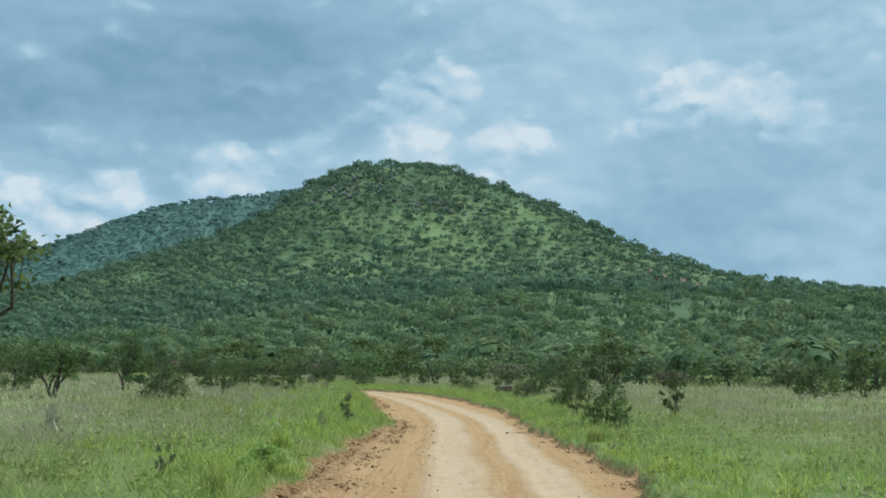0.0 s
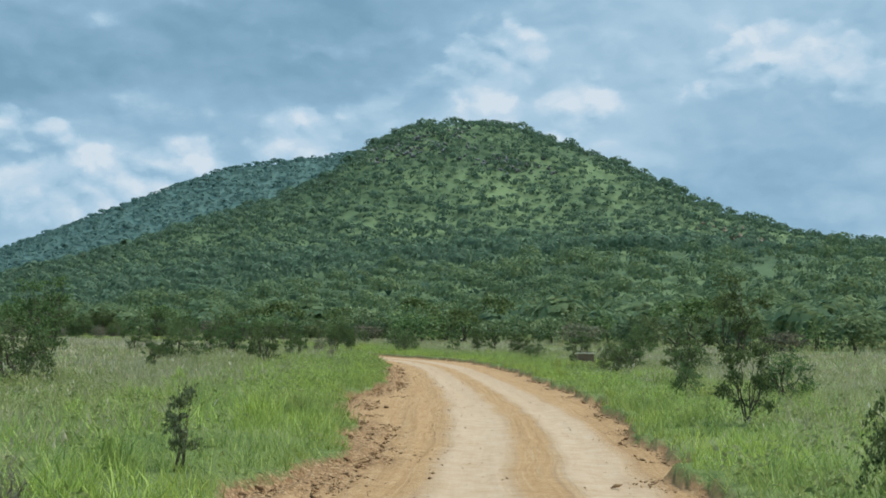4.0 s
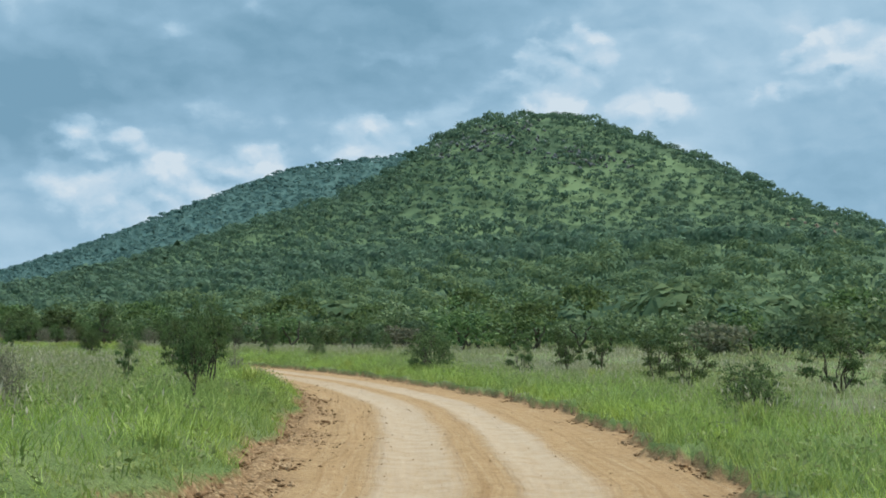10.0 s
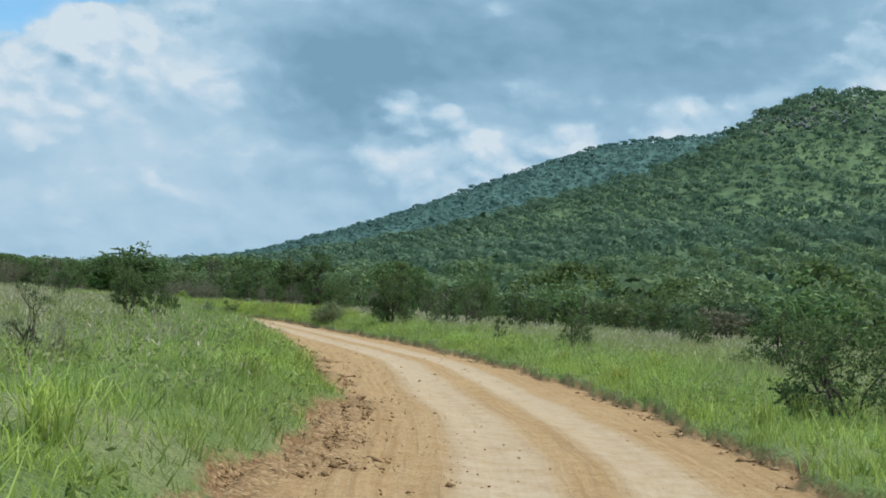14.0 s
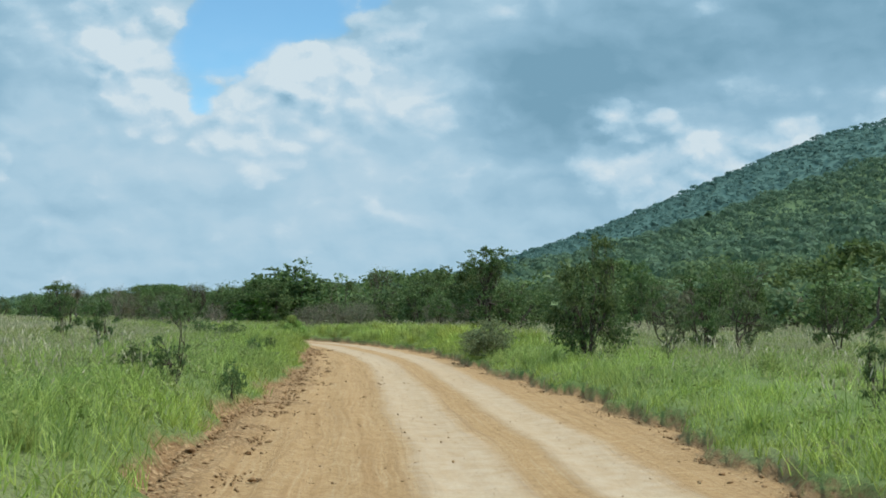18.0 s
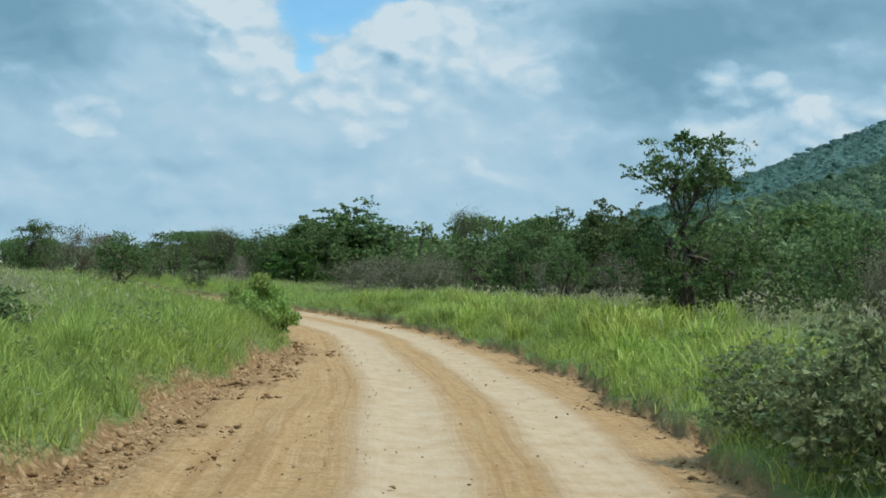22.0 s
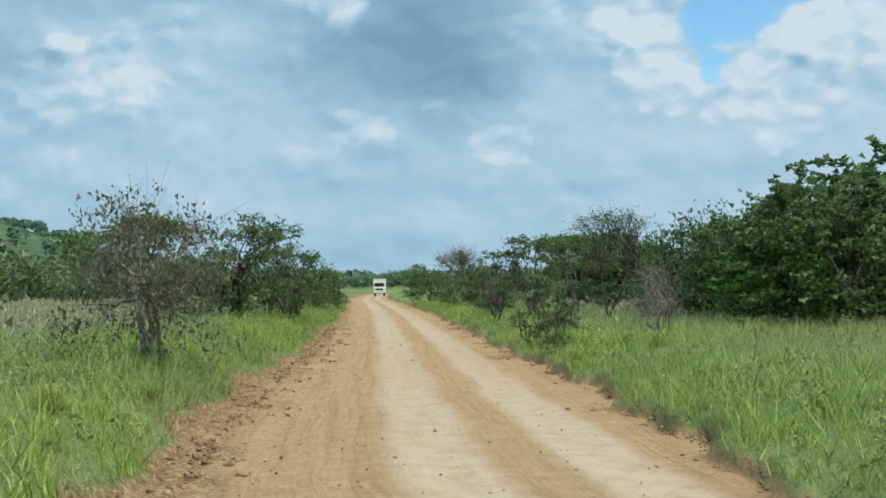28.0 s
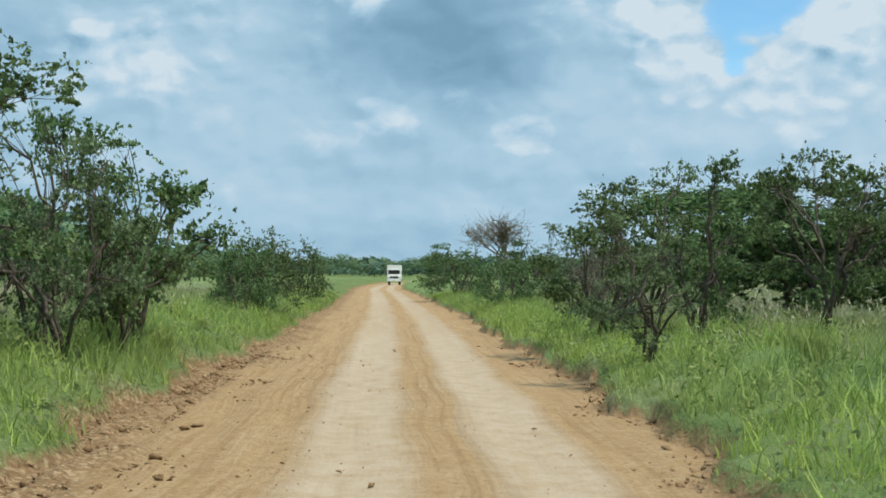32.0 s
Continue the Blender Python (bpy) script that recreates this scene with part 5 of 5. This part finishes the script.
def grow():
    rng = np.random.RandomState(8)
    s0, s1 = 66, 400

    def side(n):
        return np.where(rng.rand(n) < 0.5, -1, 1)

    def lush_here(xy):
        return np.clip(0.75 + 0.35 * waves(xy[:, 0], xy[:, 1], 13) + 0.25 * np.clip((xy[:, 1] - 40) / 50, -0.6, 0.5), 0.4, 1.35)

    # arching blades that hang over the bank
    xy, d = road_places(rng, 15000, s0, s1, 0.0, 1.6, side(15000))
    lush = tufted(rng, xy, 6, 0.09)
    h = np.repeat(rng.uniform(0.16, 0.42, len(xy)) * lush_here(xy), 6) * rng.uniform(0.5, 1.15, len(lush))
    blades("verge_grass", "bright green blades of grass along the road bank", lush, h, rng.uniform(0.010, 0.022, len(lush)), 0.95, MAT_VERGE, 1, 2)
    xy, d = road_places(rng, 17000, s0, s1, 0.3, 4.5, side(17000))
    lush = tufted(rng, xy, 7, 0.12)
    h = np.repeat(rng.uniform(0.24, 0.56, len(xy)) * lush_here(xy) * 1.1, 7) * rng.uniform(0.5, 1.15, len(lush))
    blades("verge_grass", "dense green grass behind the road bank", lush, h, rng.uniform(0.012, 0.026, len(lush)), 0.9, MAT_VERGE, 11)
    xy, d = road_places(rng, 6500, s0, s1, 0.0, 0.4, side(6500))
    edge = tufted(rng, xy, 6, 0.06)
    h = np.repeat(rng.uniform(0.12, 0.38, len(xy)) * lush_here(xy), 6) * rng.uniform(0.6, 1.15, len(edge))
    blades("verge_grass", "green grass leaning over the cut edge of the road", edge, h, rng.uniform(0.010, 0.020, len(edge)), 1.0, MAT_VERGE, 21)
    xy, d = road_places(rng, 15000, 246, 290, 0.0, 4.2, np.where(rng.rand(15000) < 0.7, -1, 1))
    close = tufted(rng, xy, 6, 0.07)
    h = np.repeat(rng.uniform(0.14, 0.34, len(xy)), 6) * rng.uniform(0.5, 1.15, len(close))
    blades("verge_grass", "close green grass on the raised bank by the weeds", close, h, rng.uniform(0.009, 0.018, len(close)), 0.9, MAT_VERGE, 41)
    # broad-leaved herbs in loose colonies
    xy, d = road_places(rng, 13000, s0, s1, 0.05, 9.0, side(13000))
    keep = waves(xy[:, 0], xy[:, 1], 7.0) + 0.5 * waves(xy[:, 1], xy[:, 0], 2.2) + 0.25 * (d < 2.5) > 0.05
    herbs("meadow_herbs", "low broad-leaved green herbs in the grass", xy[keep], 22, MAT_HERB, 31)
    # meadow
    xy, d = road_places(rng, 42000, s0, s1, 2.6, 13.0, side(42000))
    tall = tufted(rng, xy, 7, 0.16)
    clump = 0.78 + 0.30 * waves(xy[:, 0], xy[:, 1], 3.4)
    h = np.repeat(rng.uniform(0.28, 0.62, len(xy)) * lush_here(xy) * clump, 7) * rng.uniform(0.5, 1.15, len(tall))
    blades("meadow_grass", "green and tan meadow grass in tufts", tall, h, rng.uniform(0.014, 0.030, len(tall)), 0.85, MAT_GRASS, 2)
    xy, d = road_places(rng, 24000, s0, s1 + 10, 11.0, 38.0, side(24000))
    wide = tufted(rng, xy, 6, 0.28)
    clump = 0.78 + 0.30 * waves(xy[:, 0], xy[:, 1], 5.0)
    h = np.repeat(rng.uniform(0.28, 0.6, len(xy)) * lush_here(xy) * clump, 6) * rng.uniform(0.5, 1.15, len(wide))
    blades("meadow_grass", "meadow grass farther from the road", wide, h, rng.uniform(0.045, 0.09, len(wide)), 0.8, MAT_GRASS, 3)
    xy, d = road_places(rng, 14000, s0, s1 + 30, 34.0, 105.0, side(14000))
    far = tufted(rng, xy, 4, 0.6)
    h = np.repeat(rng.uniform(0.3, 0.65, len(xy)), 4) * rng.uniform(0.6, 1.1, len(far))
    blades("meadow_grass", "far tufts of meadow grass below the bush", far, h, rng.uniform(0.14, 0.30, len(far)), 0.7, MAT_GRASS, 4)
    # pale seed heads above the grass
    xy, d = road_places(rng, 26000, s0, s1, 1.4, 30.0, side(26000))
    keep = waves(xy[:, 0], xy[:, 1], 24) + 0.4 * waves(xy[:, 1], xy[:, 0], 6) > 0.12
    heads = tufted(rng, xy[keep], 5, 0.36)
    plumes("seed_grass", "pale pinkish seed heads standing above the grass", heads, rng.uniform(0.22, 0.60, len(heads)) * lush_here(heads), np.repeat(d[keep], 5), MAT_SEED, 5)


grow()


# ---- clods and stones along the edges ----
def clod_mesh(seed):
    """A broken lump of soil with flat facets."""
    rng = np.random.RandomState(seed)
    bm = bmesh.new()
    bmesh.ops.create_icosphere(bm, subdivisions=1, radius=1.0)
    squash = rng.uniform(0.55, 1.0, 3)
    for v in bm.verts:
        v.co = Vector((v.co.x * squash[0], v.co.y * squash[1], v.co.z * squash[2] * 0.8)) * rng.uniform(0.55, 1.35)
    me = bpy.data.meshes.new("clod")
    bm.to_mesh(me)
    bm.free()
    me.materials.append(MAT_CLOD)
    return me


CLODS = [clod_mesh(100 + k) for k in range(8)]


def clod_places(rng, n, s0, s1):
    """Most lie in the loose ridge on the left edge, many under the right bank, a few on the loose soil."""
    s = rng.uniform(s0, s1, n)
    where = rng.rand(n)
    left, right = left_edge(s) + edge_wobble(s, 0.0), right_edge(s) + edge_wobble(s, 2.0)
    on_left, on_right = where < 0.60, (where >= 0.60) & (where < 0.78)
    heap = 0.6 + 0.6 * np.sin(s * 1.7) * np.sin(s * 0.31 + 1)
    u = np.where(on_left, -left - 0.04 + rng.beta(1.1, 1.8, n) * (0.55 + 0.85 * heap), np.where(on_right, right + 0.02 - np.abs(rng.normal(0, 0.26, n)) * heap, np.where(rng.rand(n) < 0.75, rng.uniform(-left + 0.3, -1.2, n), rng.uniform(-1.2, 2.0, n))))
    size = np.where(on_left | on_right, rng.gamma(1.0, 0.0088, n) + 0.004, rng.gamma(1.4, 0.0030, n) + 0.0025)
    up = np.maximum(np.clip((-u - left + 0.1) / 0.26, 0, 1), np.clip((u - right) / 0.10, 0, 1))
    up = up * up * (3 - 2 * up)
    z = BANK * up + (1 - up) * 0.05 * np.exp(-((u + left - 0.32) / 0.22) ** 2) + size * 0.15
    return np.c_[beside(s, u), z], np.clip(size, 0.003, 0.045)


def lay_clods():
    rng = np.random.RandomState(77)
    # the nearest, each a piece of its own: along the last straight and at the bend by the weeds
    at, size = clod_places(rng, 300, 318, 326)
    for p, s in zip(at, size):
        ob = new("clod", CLODS[rng.randint(8)])
        ob.parent = road
        ob.matrix_basis = Matrix.LocRotScale(Vector(p), Euler(rng.uniform(0, 6.28, 3)), Vector((s * 1.15, s, s * 0.9)))
    vs, fs, n = [], [], 0
    base = []
    octa = np.array([(1, 0, 0), (-1, 0, 0), (0, 1, 0), (0, -1, 0), (0, 0, 1), (0, 0, -1)], float)
    sides = np.array([(0, 2, 4), (2, 1, 4), (1, 3, 4), (3, 0, 4), (2, 0, 5), (1, 2, 5), (3, 1, 5), (0, 3, 5)])
    for _ in range(8):
        base.append((octa * rng.uniform(0.45, 1.6, (6, 1)) + rng.normal(0, 0.36, (6, 3)), sides))
    at, size = clod_places(rng, 62000, 72, 345)
    for p, s in zip(at, size):
        v, f = base[rng.randint(8)]
        m = np.array(Euler((rng.uniform(-0.5, 0.5), rng.uniform(-0.5, 0.5), rng.uniform(0, 6.28))).to_matrix()) * [1.15, 1.0, 0.85]
        vs.append(v @ m.T * s + p)
        fs.append(f + n)
        n += len(v)
    tagged(link_mesh("loose_clods", np.vstack(vs), np.vstack(fs), MAT_CLOD, road), kind="stuff")


# ---- truck coming along the road ----
def plain(name, colour, rough=0.5, metal=0.0, dirt=(0.42, 0.33, 0.22), amount=0.5):
    def build(nt, geo):
        g = tex(nt, geo, 3.0, 5.0)
        return blend(nt, ramp(nt, g, [(0.45, 0.0), (0.8, amount)]), colour, dirt), g
    m = material(name, build, rough, 0.4, 0.002)
    m.node_tree.nodes["Principled BSDF"].inputs["Metallic"].default_value = metal
    return m


MAT_WHITE = plain("truck_white", (0.78, 0.77, 0.73))
MAT_BOX = plain("truck_box", (0.72, 0.68, 0.60))
MAT_DARK = plain("truck_dark", (0.03, 0.03, 0.03), 0.7)
MAT_GLASS = plain("truck_glass", (0.02, 0.03, 0.035), 0.06, 0.0, (0.10, 0.09, 0.07), 0.2)
MAT_LAMP = plain("truck_lamp", (0.6, 0.6, 0.55), 0.15, 0.0)
MAT_STONE = plain("weathered_stone", (0.23, 0.155, 0.10), 0.9, 0.0, (0.12, 0.085, 0.055), 0.8)
MAT_SLAB = plain("pale_slab", (0.47, 0.42, 0.33), 0.85, 0.0, (0.26, 0.21, 0.15), 0.7)


def part(name, bm, mat, parent, label=""):
    me = bpy.data.meshes.new(name)
    bm.to_mesh(me)
    bm.free()
    me.materials.append(mat)
    ob = new(name, me)
    ob.parent = parent
    if label:
        ob["label"] = label
    return ob


def box(size, at, bevel=0.03, turn=0.0, taper=0.0):
    """A bevelled box; taper draws its front (towards -y) in at the top."""
    bm = bmesh.new()
    bmesh.ops.create_cube(bm, size=1.0)
    for v in bm.verts:
        y = v.co.y
        if taper and v.co.z > 0 and y < 0:
            v.co.y += taper / size[1]
        v.co = Vector((v.co.x * size[0], v.co.y * size[1], v.co.z * size[2]))
    if bevel:
        bmesh.ops.bevel(bm, geom=bm.edges[:], offset=bevel, segments=2, affect="EDGES")
    bmesh.ops.rotate(bm, verts=bm.verts, cent=(0, 0, 0), matrix=Matrix.Rotation(radians(turn), 3, "X"))
    bmesh.ops.translate(bm, verts=bm.verts, vec=at)
    return bm


def wheel_bm(r, w, at, seg=20):
    bm = bmesh.new()
    bmesh.ops.create_cone(bm, cap_ends=True, segments=seg, radius1=r, radius2=r, depth=w)
    bmesh.ops.bevel(bm, geom=[e for e in bm.edges if e.is_boundary is False and abs(e.verts[0].co.z - e.verts[1].co.z) < 1e-6], offset=w * 0.15, segments=2, affect="EDGES")
    bmesh.ops.rotate(bm, verts=bm.verts, cent=(0, 0, 0), matrix=Matrix.Rotation(radians(90), 3, "Y"))
    bmesh.ops.translate(bm, verts=bm.verts, vec=at)
    return bm


def build_truck(x, y, turn):
    """Faces -y before it is turned."""
    t = new("truck")
    tagged(t, "white box truck with a dark windscreen on the dirt road", "truck")
    cab = part("cab", box((2.15, 1.75, 1.75), (0, 0.85, 1.65), 0.09, 0, 0.28), MAT_WHITE, t)
    part("windscreen", box((1.85, 0.05, 0.78), (0, 0.075, 2.02), 0.02, 14), MAT_GLASS, cab, "dark curved windscreen")
    part("grille", box((1.35, 0.06, 0.34), (0, -0.03, 1.22), 0.02), MAT_DARK, cab, "black grille")
    part("bumper", box((2.2, 0.22, 0.34), (0, -0.02, 0.72), 0.05), MAT_WHITE, t)
    part("number_plate", box((0.5, 0.02, 0.13), (0, -0.145, 0.72), 0.0), MAT_LAMP, t)
    for sx in (-1, 1):
        part("headlight", box((0.32, 0.07, 0.22), (sx * 0.85, -0.03, 1.16), 0.03), MAT_LAMP, cab, "pale headlight")
        part("mirror", box((0.16, 0.08, 0.42), (sx * 1.28, 0.12, 2.0), 0.03), MAT_DARK, cab)
        part("side_window", box((0.03, 0.75, 0.62), (sx * 1.07, 0.75, 2.05), 0.01), MAT_GLASS, cab)
        for wy, inner in ((1.0, 0.86), (4.6, 0.86), (5.7, 0.86)):
            wh = part("wheel", wheel_bm(0.48, 0.30, (sx * inner, wy, 0.48)), MAT_DARK, t)
            part("hub", wheel_bm(0.2, 0.32, (sx * (inner + 0.01), wy, 0.48), 12), MAT_LAMP, wh)
    part("chassis", box((1.1, 6.0, 0.22), (0, 3.6, 0.75), 0.02), MAT_DARK, t)
    part("cargo_box", box((2.35, 4.9, 2.25), (0, 4.4, 2.05), 0.05), MAT_BOX, t, "cream cargo box")
    part("box_rail", box((2.39, 0.06, 0.1), (0, 1.93, 3.12), 0.01), MAT_WHITE, t)
    t.matrix_basis = pose(x, y, 0.0, 0, 0, turn)
    return t


k = int(np.argmin(np.hypot(AXIS[:, 0] + 292, AXIS[:, 1] - 311)))
spot = AXIS[k] + NORMAL[k] * 0.7
build_truck(spot[0], spot[1], math.degrees(math.atan2(TAN[k][1], TAN[k][0])) - 90)


# ---- low stone marker in the grass ----
def build_marker(x, y, turn):
    m = new("stone_marker")
    tagged(m, "low rubble plinth with a pale flat slab in tall grass", "marker")
    rng = np.random.RandomState(9)
    for row in range(3):
        for c in range(3):
            for d in range(2):
                w = 0.25 + rng.uniform(-0.03, 0.03)
                part("stone", box((w, 0.22, 0.24), (-0.25 + c * 0.25 + rng.uniform(-0.02, 0.02), -0.11 + d * 0.22 + rng.uniform(-0.015, 0.015), 0.10 + row * 0.215), 0.03), MAT_STONE, m)
    part("slab", box((0.84, 0.58, 0.05), (0, 0, 0.70), 0.012), MAT_SLAB, m, "pale flat slab")
    m.matrix_basis = pose(x, y, float(ground_z([(x, y)])[0]), 0, 0, turn)


build_marker(-3.25, 83.4, 8)
lay_clods()
